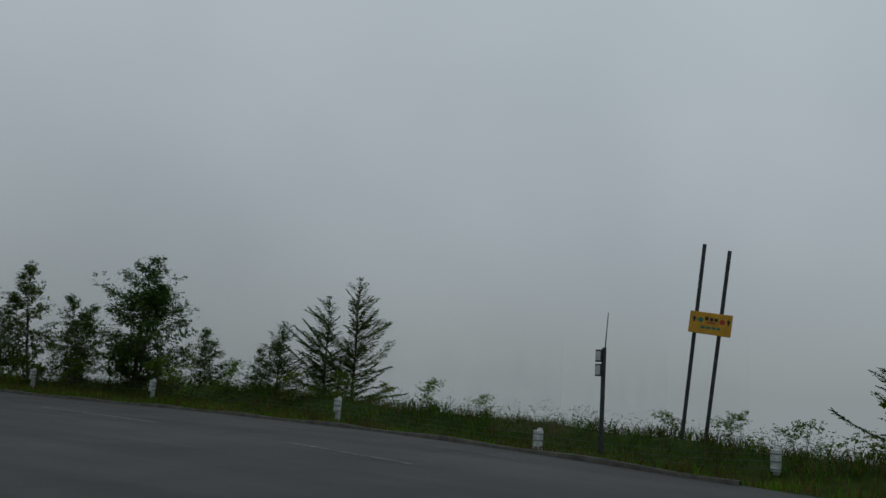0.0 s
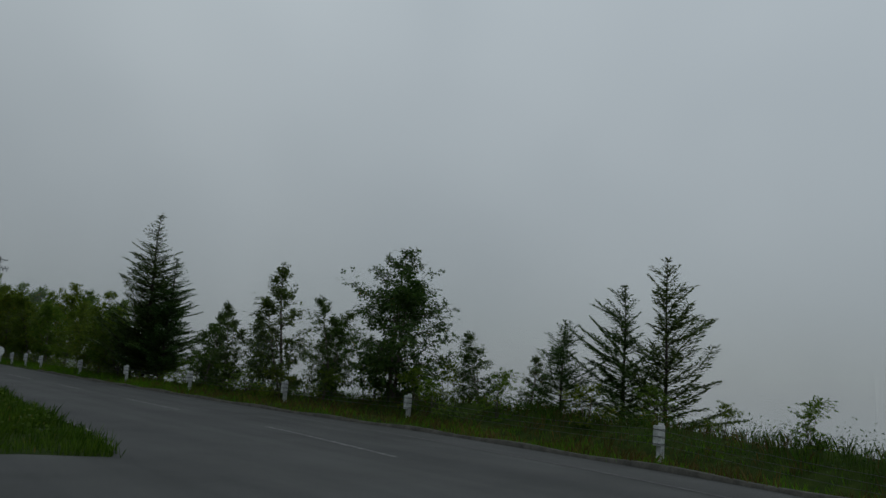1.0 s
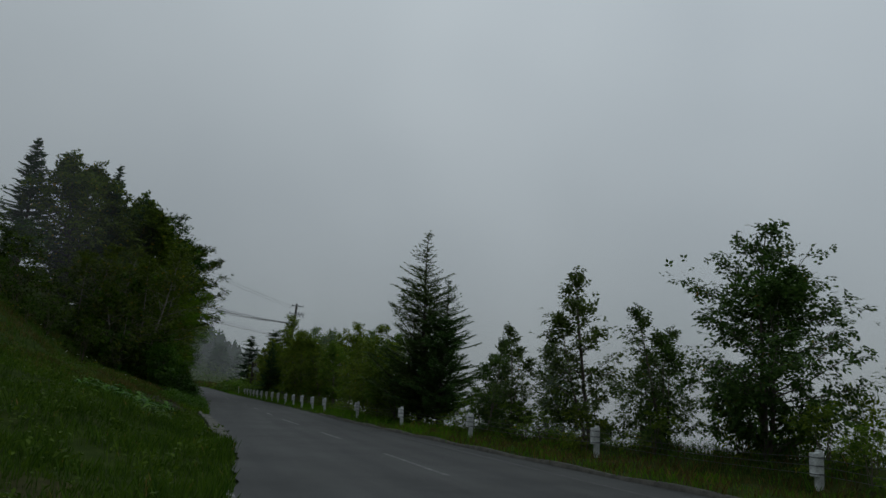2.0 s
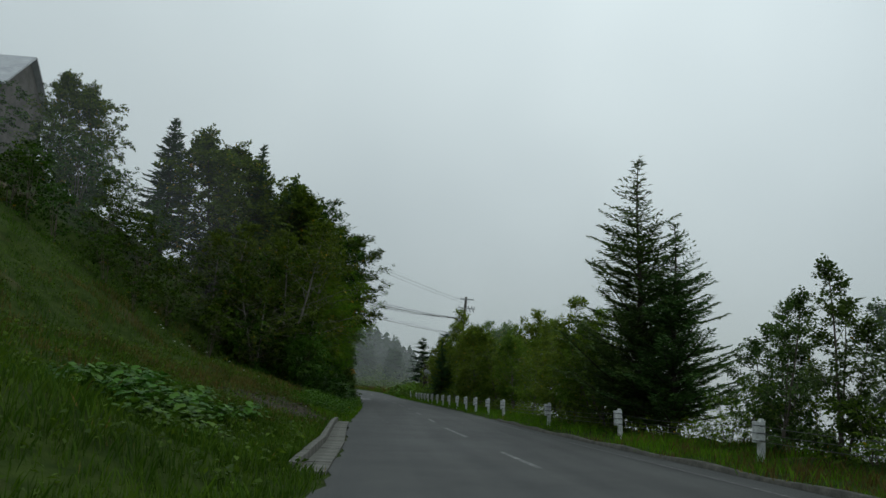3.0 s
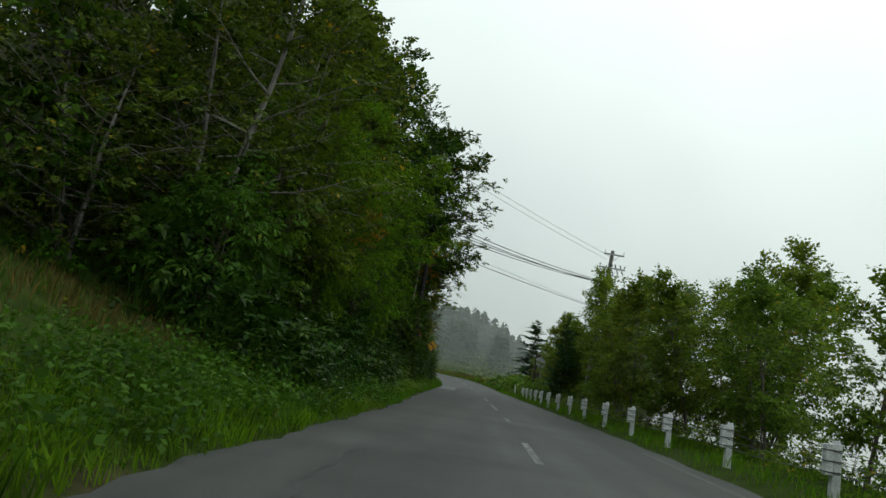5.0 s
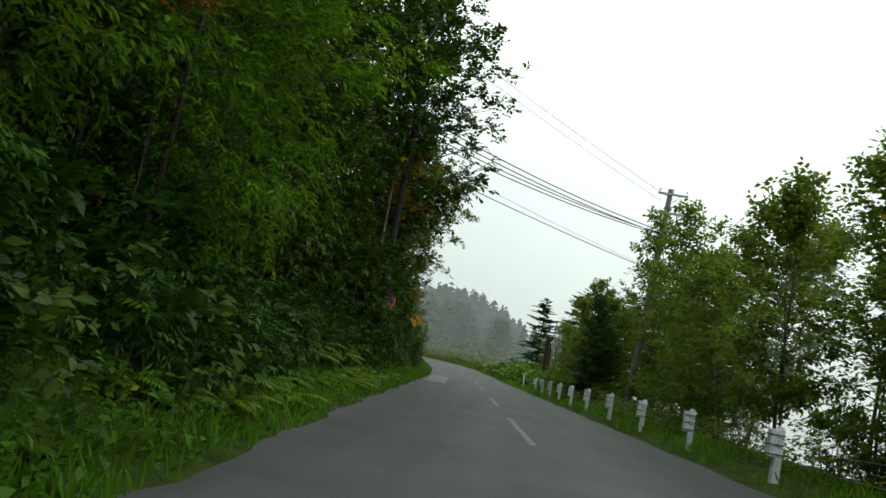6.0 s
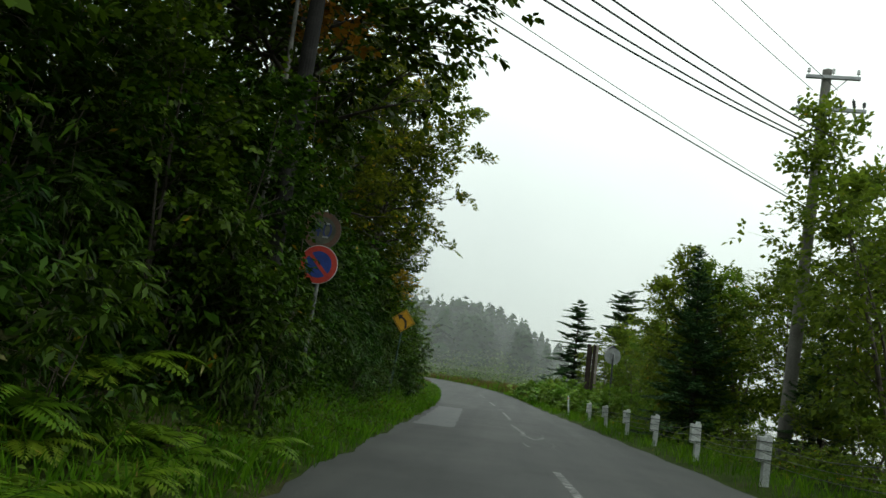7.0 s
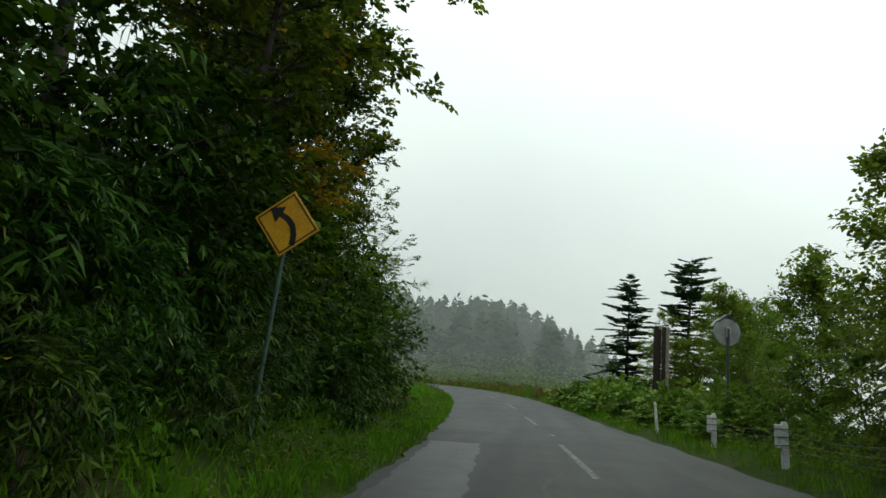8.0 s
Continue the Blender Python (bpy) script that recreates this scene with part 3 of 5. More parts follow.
# bare gravelly patch on the bank behind the end of the kerb
def track_point(r, az):
    """A place on the patch: r from 0 in its middle to 1 at its ragged rim."""
    k = r * (1 + 0.12 * np.sin(3 * az + 0.6) + 0.07 * np.sin(7 * az))
    u = 1.55 * k * np.cos(az)
    return 7.85 + u, 43.3 + 0.5 * u + 2.7 * k * np.sin(az)


def on_gravel(x, y):
    u = (x - 7.85) / 1.55
    return u ** 2 + ((y - 43.3 - 0.5 * 1.55 * u) / 2.7) ** 2 < 0.8


GR, GA = np.meshgrid(np.linspace(0, 1, 16), np.linspace(0, 2 * np.pi, 72), indexing="ij")
tx_, ty_ = track_point(GR, GA)
track = np.stack([tx_, ty_, land(tx_, ty_) + 0.05 - 0.09 * GR ** 4], -1)
tagged(finish("gravel_track", grid_mesh("gravel_track", track), M_GRAVEL), "bare dark gravel patch behind the kerb", "track", kind="structure")


stone_rng = np.random.default_rng(17)
sv, sf = [], []
for _ in range(900):
    x, y = (float(v) for v in track_point(0.97 * math.sqrt(stone_rng.random()), stone_rng.uniform(0, 2 * math.pi)))
    r = 0.016 + 0.04 * stone_rng.random() ** 3
    z = float(land(x, y)) + 0.045 + 0.2 * r
    q = stone_rng.uniform(0.6, 1.3, 6) * r
    k = len(sv)
    sv += [(x + q[0], y, z), (x, y + q[1], z), (x - q[2], y, z), (x, y - q[3], z), (x + 0.3 * q[5], y, z + 0.7 * q[4]), (x, y, z - 0.5 * q[5])]
    sf += [(k, k + 1, k + 4), (k + 1, k + 2, k + 4), (k + 2, k + 3, k + 4), (k + 3, k, k + 4), (k + 1, k, k + 5), (k + 2, k + 1, k + 5), (k + 3, k + 2, k + 5), (k, k + 3, k + 5)]
pebble_mesh = bpy.data.meshes.new("pebbles")
pebble_mesh.from_pydata(sv, [], sf)
tagged(finish("pebbles", pebble_mesh, M_PEBBLE), "loose grey-brown pebbles on the gravel patch", "gravel", kind="stuff")


def mist(y, x0, x1, z0, height, strength, seed, thin=None, label="thin bank of white mist over the far woods"):
    rows = np.array([[[x, y + 3 * math.sin(x * 0.05 + seed) - y, z] for x in np.linspace(x0, x1, 24)] for z in np.linspace(0, height, 6)])
    ob = finish("mist_backdrop", grid_mesh("mist", rows), mist_material("mist", height, strength, thin))
    ob.matrix_world = pose(0, y, z0)
    ob.visible_shadow = False
    return tagged(ob, label, "mist", kind="structure")


# upright sheets that carry the mist in front of the far woods
for y, height, k in ((158, 30, 0.12), (188, 46, 0.16), (212, 56, 0.15)):
    mist(y, -120, 75, -3, height, k, y, (26.0, 72.0))

# lower sheets added on both sides as distance haze, thinning out towards the road
for y, x1, k in ((57, 6.6, 0.1),):
    mist(y, -70, x1 + 0.3, -2, 36, k, y, (x1 - 7.0, x1), "thin white see-through sheet added as haze over the wooded bank")
for y, x0, k, fade in ((32, 18.8, 0.16, 2.5), (50, 17.0, 0.17, 2.5), (78, 16.8, 0.15, 2.5)):
    mist(y, x0, 200, -6, 24, k, y, (x0 + fade, x0), "thin white see-through sheet added as haze on the open slope")


# ---- plants ----
def limb(rng, a, d, length, n, curl, wander):
    pts, p, d = [np.array(a, float)], np.array(a, float), unit(np.array(d, float))
    for _ in range(n):
        d = unit(d + np.array([0, 0, curl]) + rng.normal(0, wander, 3))
        p = p + d * length / n
        pts.append(p)
    return np.array(pts)


def broadleaf(name, label, category, seed, h, r, base, spread, limbs, leaves, size, leaf, bark, lean=(0, 0), stems=1, rise=0.5, droop=0.35, group="", aspect=0.62, sigma=0.2, top=0.45, point=1.1, share=0.45, each=6, shoot=2.6, slant=1.0, low=0.65):
    """A broad-leaved tree or bush: tapered trunk, limbs, side twigs, and single leaves gathered on the twigs."""
    rng = np.random.default_rng(seed)
    root = thing(name, Matrix(), label, category, group)
    pts, weight = [], []
    for s in range(stems):
        lines, twigs = [], []
        hs = h * (1 if s == 0 else rng.uniform(low, low + 0.3))
        az = rng.uniform(0, 6.28)
        tilt = 0.0 if stems == 1 else slant * rng.uniform(0.08, 0.28)
        d0 = np.array([math.cos(az) * tilt + lean[0], math.sin(az) * tilt + lean[1], 1.0])
        off = np.array([math.cos(az), math.sin(az), 0]) * (0 if stems == 1 else 0.12 * r * 8)
        trunk = limb(rng, off + np.array([0, 0, -0.25]), d0, (hs + 0.25) * math.sqrt(1 + 0.3 * tilt), 9, 0.02, 0.045)
        rad = r * (1 if s == 0 else 0.75) * (1 - np.linspace(0, 0.9, 10) ** 1.1)
        rad[0] *= 1.25
        lines.append((trunk, rad))
        ns = max(3, int(limbs / stems))
        for i in range(ns):
            f = base + (0.97 - base) * (i + rng.uniform(0.2, 0.8)) / ns
            q = f * 9
            k = min(int(q), 8)
            a = trunk[k] + (trunk[k + 1] - trunk[k]) * (q - k)
            g = (f - base) / (1 - base)
            shape = math.sin(0.5 * math.pi * (0.35 + 0.65 * g / top)) if g < top else math.cos(0.5 * math.pi * (g - top) / (1 - top)) ** point
            ln = spread * max(0.16, shape) * rng.uniform(0.75, 1.15)
            az = 2.4 * i + rng.uniform(-0.5, 0.5)
            el = rise * (0.4 + 0.9 * g) + rng.uniform(-0.12, 0.12)
            d = np.array([math.cos(az), math.sin(az), math.tan(min(el, 1.3))])
            main = limb(rng, a, d, ln, 6, 0.03, 0.1)
            lr = max(0.006, rad[k] * 0.42)
            lines.append((main[::2] if h < 4 else main, lr * (np.linspace(1, 0.2, 4) if h < 4 else np.linspace(1, 0.2, 7))))
            pts += [main[j] for j in range(2, 7)]
            weight += [0.5, 0.7, 0.9, 1, 1]
            for j in range(5):
                t0 = main[1 + j]
                dd = unit(main[min(j + 2, 6)] - main[j])
                sd = unit(np.cross(dd, [0, 0, 1.0])) * (1 if j % 2 else -1)
                tw = limb(rng, t0, dd * 0.7 + sd * rng.uniform(0.5, 1.0) + np.array([0, 0, rng.uniform(-0.25, 0.35)]), ln * rng.uniform(0.22, 0.42), 4, -0.02, 0.15)
                if h > 4:
                    twigs.append((tw[::2], lr * 0.4 * np.linspace(1, 0.3, 3)))
                pts += [tw[m] for m in range(1, 5)]
                weight += [0.8, 1, 1, 1]
        finish("trunk" if stems == 1 else "stem", tubes(name + "_stem", lines + twigs, 4 if h > 4 else 3), bark, root)
    pts, weight = np.array(pts), np.array(weight)
    chosen = rng.choice(len(pts), max(8, int(share * len(pts))), replace=False, p=weight / weight.sum())
    m = max(4, leaves // each)
    pick = rng.choice(chosen, m)
    big = dict(zip(chosen, np.exp(rng.normal(0, 0.3, len(chosen)))))
    rad_ = sigma * 1.5 * np.array([big[k] for k in pick])[:, None]
    p = pts[pick] + unit(rng.normal(0, 1, (m, 3))) * rad_ * rng.random((m, 1)) ** 0.55 * np.array([1, 1, 0.7])
    p[:, 2] = np.maximum(p[:, 2], 0.08)
    way = unit(p - np.array([lean[0] * h * 0.4, lean[1] * h * 0.4, 0.45 * h])) * np.array([1, 1, 0.55]) + np.array([0, 0, 0.1])
    finish("crown" if h > 2 else "foliage", quads(name + "_crown", shoot_quads(rng, p, way, each, shoot * size, size * 1.12, aspect, droop)), leaf, root)
    return root


def conifer(name, label, category, seed, h, r, base, spread, step, leaf, bark, per=6, droop=-0.1, curl=0.05, density=1.0, ragged=0.2, bare_top=0.0, needle=0.16, group="", wide=0.3, flat=0.25, power=0.85, gust=0.0, skip=0.0, lift=0.55):
    """A conifer: straight trunk, whorls of boughs, and rows of needled twigs on each bough."""
    rng = np.random.default_rng(seed)
    root = thing(name, Matrix(), label, category, group)
    trunk = limb(rng, (0, 0, -0.25), (0, 0, 1), h + 0.25, 12, 0.15, 0.02)
    rad = r * np.linspace(1, 0.06, 13)
    lines, p, way, ln_ = [(trunk, rad)], [], [], []
    z = base * h
    i = 0
    while z < h * 0.985:
        g = (z - base * h) / (h * (1 - base))
        q = (z + 0.25) / (h + 0.25) * 12
        k = min(int(q), 11)
        a0 = trunk[k] + (trunk[k + 1] - trunk[k]) * (q - k)
        for b in range(per):
            az = 2 * math.pi * (b + rng.uniform(-0.3, 0.3)) / per + i * 0.8
            ln = spread * ((1 - g) ** power + 0.04) * rng.uniform(1 - ragged * 1.6, 1 + ragged)
            ln *= 1 + gust * math.cos(az - 0.4) * (0.4 + 0.6 * g)
            if rng.random() < 0.5 * ragged * 0.5 + skip * g:
                continue
            el = droop + lift * g + rng.uniform(-0.1, 0.1)
            bough = limb(rng, a0 + np.array([0, 0, rng.uniform(-0.5, 0.5) * step]), (math.cos(az), math.sin(az), el), ln, 5, curl, 0.06)
            lines.append((bough, max(0.006, rad[k] * 0.3) * np.linspace(1, 0.25, 6)))
            keep = density * (1 - bare_top * max(0, (g - 0.55) / 0.45))
            m = max(2, int(ln / 0.1 * keep))
            for t in np.linspace(0.15, 1.0, m):
                s = t * 5
                j = min(int(s), 4)
                c = bough[j] + (bough[j + 1] - bough[j]) * (s - j)
                d = unit(bough[j + 1] - bough[j])
                sd = unit(np.cross(d, [0, 0, 1.0]))
                tl = min(wide * ln, 0.5) * (1.1 - 0.75 * t) + 0.08
                for sg in (-1, 1):
                    w = unit(d * 0.75 + sg * sd + np.array([0, 0, rng.uniform(-flat, flat * 0.4)]))
                    for e in np.arange(0.05, tl, 0.12):
                        p.append(c + w * e + rng.normal(0, 0.012, 3))
                        way.append(w * 1.6)
                p.append(c)
                way.append(d)
        z += step * (1 - 0.35 * g) * rng.uniform(0.85, 1.15)
        i += 1
    p, way = np.array(p), np.array(way)
    finish("trunk", tubes(name + "_trunk", lines), bark, root)
    finish("crown", quads(name + "_crown", leaf_quads(rng, p, needle, 0.3, 0.1, 0.08, 0.35, way * 1.2)), leaf, root)
    return root


def spot(x, y, yaw=0.0, s=1.0, sz=None, dz=0.0):
    return pose(x, y, float(land(x, y)) + dz, 0, 0, yaw) @ Matrix.Diagonal((s, s, sz or s, 1))


def plant(proto, places):
    """The prototype takes the first place, copies the others: rows of x, y, yaw, size, height factor."""
    out = []
    for i, (x, y, yaw, s, k) in enumerate(places):
        m = spot(x, y, yaw, s, s * k)
        if i == 0:
            proto.matrix_world = m
            out.append(proto)
        else:
            c = copy_thing(proto, Matrix())
            c.matrix_world = m
            out.append(c)
    return out


def grown(x, y, top, h, slim=1.0):
    """Size and height factor that bring a plant of height h to the level top."""
    s = (top - float(land(x, y))) / h
    return s * slim, 1 / slim


# right-hand side: open trees on the edge of the slope
big_birch = broadleaf("birch_tree", "bushy green birch standing at the road's edge", "tree", 11, 5.6, 0.1, 0.06, 2.2, 64, 19000, 0.108, M_BIRCHLEAF, M_YOUNGBARK, stems=4, rise=0.55, sigma=0.22, top=0.3, point=0.9, share=0.8, each=4, shoot=1.7, slant=0.8, low=0.5)
plant(big_birch, [(20.3, 25.0, 20, 0.9, 0.99)])
small_birch = broadleaf("birch_tree", "slim young birch with loose green foliage", "tree", 12, 5.0, 0.06, 0.08, 1.3, 36, 7000, 0.105, M_BIRCHLEAF, M_YOUNGBARK, stems=3, rise=0.65, sigma=0.17, top=0.3, group="young birches by the road", share=0.85, each=4, shoot=1.8, slant=0.8, low=0.55)
plant(small_birch, [(19.3, 30.3, 0, 0.98, 1.0), (20.1, 28.0, 80, 0.74, 0.95), (18.9, 34.6, 140, 0.66, 1.05), (18.7, 36.4, 200, 0.62, 1.08), (21.6, 31.5, 260, 0.85, 0.9), (21.4, 35.6, 30, 0.8, 0.9), (19.6, 38.2, 300, 0.75, 0.95), (21.6, 22.0, 10, 0.62, 0.75), (22.2, 20.6, 150, 0.45, 0.8)])
larch = conifer("larch_tree", "wind-worn larch with sparse open boughs", "tree", 21, 4.9, 0.075, 0.04, 1.7, 0.24, M_LARCH, M_BARK, per=6, droop=0.25, curl=0.03, density=1.5, ragged=0.5, bare_top=0.5, needle=0.15, group="larches by the road", gust=0.5, skip=0.2)
plant(larch, [(22.8, 16.4, 0, 0.9, 1.08), (22.7, 17.6, 120, 0.84, 0.98), (21.6, 18.9, 220, 0.7, 0.8), (18.7, -0.8, 60, 0.7, 0.85)])
fir = conifer("fir_tree", "tall dark conifer with a thin wind-bent top", "tree", 22, 8.7, 0.15, 0.05, 2.45, 0.21, M_LARCH, M_BARK, per=7, droop=0.12, curl=0.07, density=1.25, ragged=0.4, bare_top=1.0, needle=0.17, group="dark conifers by the road", gust=0.0, skip=0.35, power=0.85, lift=0.15)
plant(fir, [(18.45, 43.5, 0, 1.0, 0.97), (18.9, 42.4, 200, 0.76, 0.93), (18.9, 44.9, 220, 0.7, 0.9)])

alder_a = broadleaf("alder_tree", "slender roadside tree with several pale stems", "tree", 31, 6.6, 0.06, 0.21, 1.9, 42, 9000, 0.13, M_ALDERLEAF, M_YOUNGBARK, stems=3, rise=0.6, sigma=0.2, top=0.4, group="young trees behind the guard posts", share=0.75, each=5)
plant(alder_a, [(18.2, 58.5, 0, 0.64, 1.0), (18.9, 66.4, 70, 0.92, 1.0), (20.2, 72.3, 140, 0.9, 1.0), (17.7, 78.6, 210, 0.92, 1.0), (18.3, 84.4, 20, 0.95, 1.1), (19.2, 88.8, 190, 1.15, 1.12), (18.4, 53.0, 250, 0.62, 1.0), (17.2, 99.2, 300, 0.95, 1.0), (17.6, 50.2, 120, 0.54, 1.0), (17.4, 47.4, 30, 0.6, 1.0)])
alder_b = broadleaf("alder_tree", "slender roadside tree with thin upright stems", "tree", 32, 6.2, 0.055, 0.22, 1.75, 36, 8600, 0.13, M_ALDERLEAF, M_YOUNGBARK, stems=2, rise=0.7, sigma=0.2, top=0.45, group="young trees behind the guard posts", share=0.75, each=5)
plant(alder_b, [(17.9, 62.2, 0, 0.7, 1.0), (18.4, 69.8, 80, 0.82, 1.0), (17.5, 74.2, 150, 0.86, 1.0), (19.0, 80.6, 230, 1.02, 1.02), (20.4, 68.6, 290, 0.98, 1.0), (20.9, 90.4, 30, 1.0, 1.0), (20.0, 57.0, 200, 0.7, 1.0), (18.8, 94.4, 330, 0.95, 1.0), (18.2, 112.5, 60, 0.8, 1.0), (18.6, 108.0, 140, 0.8, 1.0), (19.0, 97.6, 80, 0.95, 1.0)])
full = broadleaf("alder_tree", "full leafy young tree crowding the roadside", "tree", 33, 5.6, 0.06, 0.04, 1.75, 46, 7600, 0.12, M_ALDERLEAF, M_YOUNGBARK, stems=4, rise=0.55, sigma=0.22, top=0.35, group="young trees behind the guard posts", share=0.35)
plant(full, [(18.3, 98.0, 0, 1.0, 0.95), (19.4, 129.5, 210, 1.05, 1.0), (21.4, 126.6, 300, 1.1, 1.0), (23.4, 130.4, 20, 1.15, 1.0), (18.9, 101.4, 70, 1.0, 0.85), (18.8, 105.6, 140, 0.9, 0.85), (18.6, 110.6, 200, 0.85, 0.9), (17.9, 115.0, 260, 0.72, 0.9), (20.9, 120.6, 320, 1.0, 1.0), (18.2, 128.0, 40, 0.85, 0.9), (19.4, 92.6, 160, 0.8, 0.85), (18.4, 81.6, 230, 0.85, 0.8), (18.2, 72.0, 290, 0.85, 0.8), (18.6, 64.4, 10, 0.8, 0.85), (21.2, 94.6, 20, 1.1, 1.05), (18.2, 100.6, 200, 1.05, 1.05), (18.1, 46.8, 50, 0.86, 0.9), (18.2, 49.2, 130, 0.8, 0.85), (17.8, 44.8, 20, 0.6, 0.85)])
spruce = conifer("spruce_tree", "dark green young spruce with layered boughs", "tree", 23, 6.2, 0.1, 0.02, 1.8, 0.27, M_NEEDLE, M_BARK, per=8, droop=-0.14, curl=0.04, density=1.5, ragged=0.2, needle=0.17, group="spruces by the road", skip=0.25, power=0.95)
plant(spruce, [(16.8, 95.8, 0, 0.92, 1.06), (18.2, 90.2, 120, 0.6, 0.8)])
flagged = conifer("spruce_tree", "old spruce with flat separate layers of boughs", "tree", 24, 8.0, 0.16, 0.12, 2.5, 0.5, M_NEEDLE, M_BARK, per=10, droop=-0.04, curl=0.0, density=1.5, ragged=0.45, needle=0.26, group="spruces by the road", flat=0.1, power=0.5, lift=0.2)
plant(flagged, [(17.0, 137.5, 0, 1.0, 1.05), (20.6, 136.0, 90, 1.15, 1.06)])

# the wooded bank
wood_a = broadleaf("broadleaf_tree", "tall dense dark green broad-leaved tree on the bank", "tree", 41, 12.0, 0.16, 0.08, 4.1, 64, 11500, 0.26, M_WOODLEAF, M_BARK, stems=1, rise=0.45, sigma=0.38, top=0.32, group="trees of the wooded bank", share=0.35, shoot=1.8)
overhang = broadleaf("broadleaf_tree", "tall leafy tree hanging over the road", "tree", 47, 11.2, 0.16, 0.32, 4.0, 70, 22000, 0.15, M_SHADELEAF, M_BARK, lean=(0.04, 0), rise=0.4, sigma=0.3, top=0.5, point=0.7, group="trees of the wooded bank", share=0.5, shoot=2.0)
plant(overhang, [(6.9, 84.6, 0, 1.08, 1.0), (5.5, 77.4, 210, 1.03, 1.06)])
olive_tree = broadleaf("broadleaf_tree", "olive-green leafy tree with gaps of sky in its crown", "tree", 48, 10.0, 0.13, 0.4, 3.6, 56, 16000, 0.15, M_OLIVELEAF, M_BARK, lean=(0.06, 0), rise=0.4, sigma=0.26, top=0.62, point=0.7, group="trees of the wooded bank", share=0.38, shoot=2.0)
plant(olive_tree, [(6.1, 92.6, 130, 0.88, 1.08), (6.1, 96.4, 40, 0.83, 1.12), (5.8, 101.0, 250, 0.7, 0.9)])
plant(wood_a, [(0.6, 64.8, 20, *grown(0.6, 64.8, 15.4, 12.0)), (3.2, 74.6, 250, *grown(3.2, 74.6, 15.6, 12.0)), (3.8, 71.6, 160, 0.95, 0.95), (1.0, 68.6, 300, 0.95, 0.95), (-1.0, 92.5, 100, 0.85, 0.95), (3.9, 101.5, 190, 0.72, 0.95), (-8.7, 70.0, 20, 0.62, 1.12), (-11.4, 71.2, 100, 0.6, 1.12)])
wood_b = broadleaf("broadleaf_tree", "leaning green tree at the edge of the wood", "tree", 42, 8.6, 0.1, 0.08, 3.0, 50, 9500, 0.122, M_WOODLEAF, M_BIRCHBARK, lean=(0.1, 0), stems=2, rise=0.45, sigma=0.28, top=0.35, group="trees at the edge of the wood", share=0.4, shoot=2.0)
plant(wood_b, [(5.2, 73.0, 5, 1.0, 1.0), (6.0, 58.6, 40, 0.92, 0.95), (5.0, 56.4, 220, 0.7, 0.8), (6.6, 61.0, 110, 0.95, 0.95), (2.6, 58.0, 60, 0.8, 0.8), (4.8, 59.8, 0, 0.72, 0.8), (5.2, 76.6, 0, 0.95, 1.0), (4.6, 87.6, 20, 0.95, 1.05), (3.6, 66.4, 350, 0.8, 0.9), (5.6, 97.6, 10, 0.85, 0.95), (3.6, 62.4, 30, 0.8, 0.85), (5.3, 107.0, 340, 0.72, 0.85)])
fresh = broadleaf("broadleaf_tree", "bright green fine-leaved tree hanging over the verge", "tree", 43, 7.2, 0.06, 0.13, 2.3, 60, 12000, 0.12, M_FRESHLEAF, M_BARK, lean=(0.06, 0), stems=3, rise=0.4, sigma=0.24, droop=0.5, aspect=0.34, group="trees at the edge of the wood", share=0.3, top=0.4)
plant(fresh, [(7.0, 68.4, 0, 1.05, 1.0), (6.9, 60.6, 90, 0.82, 0.9), (7.2, 62.6, 30, 0.75, 0.9), (6.7, 64.6, 200, 1.0, 1.0), (7.5, 66.5, 60, 0.8, 0.9), (6.5, 97.0, 150, 0.62, 0.72), (6.4, 101.2, 20, 0.6, 0.7), (5.0, 79.6, 10, 0.8, 0.9)])
pale_birch = broadleaf("birch_tree", "slim birch with a pale trunk leaning out of the wood", "tree", 45, 9.6, 0.065, 0.55, 2.2, 34, 7000, 0.12, M_SHADELEAF, M_PALEBARK, lean=(0.03, 0), rise=0.6, sigma=0.24, top=0.5, share=0.5)
plant(pale_birch, [(7.65, 81.8, 0, 1.0, 1.0)])
maple = broadleaf("maple_tree", "slender young maple with leaves turned orange", "tree", 46, 6.4, 0.014, 0.76, 0.8, 12, 850, 0.12, M_AUTUMN, M_BARK, rise=0.5, sigma=0.2, droop=0.5, share=0.8, group="orange maples in the wood")
plant(maple, [(8.0, 82.8, 0, 1.05, 1.0), (7.2, 96.6, 120, 0.68, 0.8), (7.95, 65.4, 200, 0.62, 1.05)])
bank_spruce = conifer("spruce_tree", "tall dark spruce rising from the wooded bank", "tree", 44, 12.0, 0.17, 0.08, 2.7, 0.45, M_NEEDLE, M_BARK, per=7, droop=-0.12, curl=0.03, density=0.62, ragged=0.2, needle=0.38, group="spruces on the wooded bank")
plant(bank_spruce, [(2.2, 69.4, 30, *grown(2.2, 69.4, 16.6, 12.0, 0.7)), (4.0, 72.2, 110, *grown(4.0, 72.2, 15.0, 12.0, 0.65)), (-2.8, 66.4, 0, 0.85, 0.86), (1.9, 70.2, 80, 0.95, 1.0), (4.0, 75.0, 160, 0.9, 0.88), (-0.5, 72.5, 200, 0.9, 0.85)])

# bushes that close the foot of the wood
bush_a = broadleaf("bush", "dense dark green bush at the foot of the bank", "bush", 51, 3.0, 0.03, 0.02, 1.5, 28, 1900, 0.115, M_SHADELEAF, M_TWIG, stems=5, rise=0.5, sigma=0.24, droop=0.5, group="bushes at the foot of the bank", share=0.35, each=5, shoot=1.8)
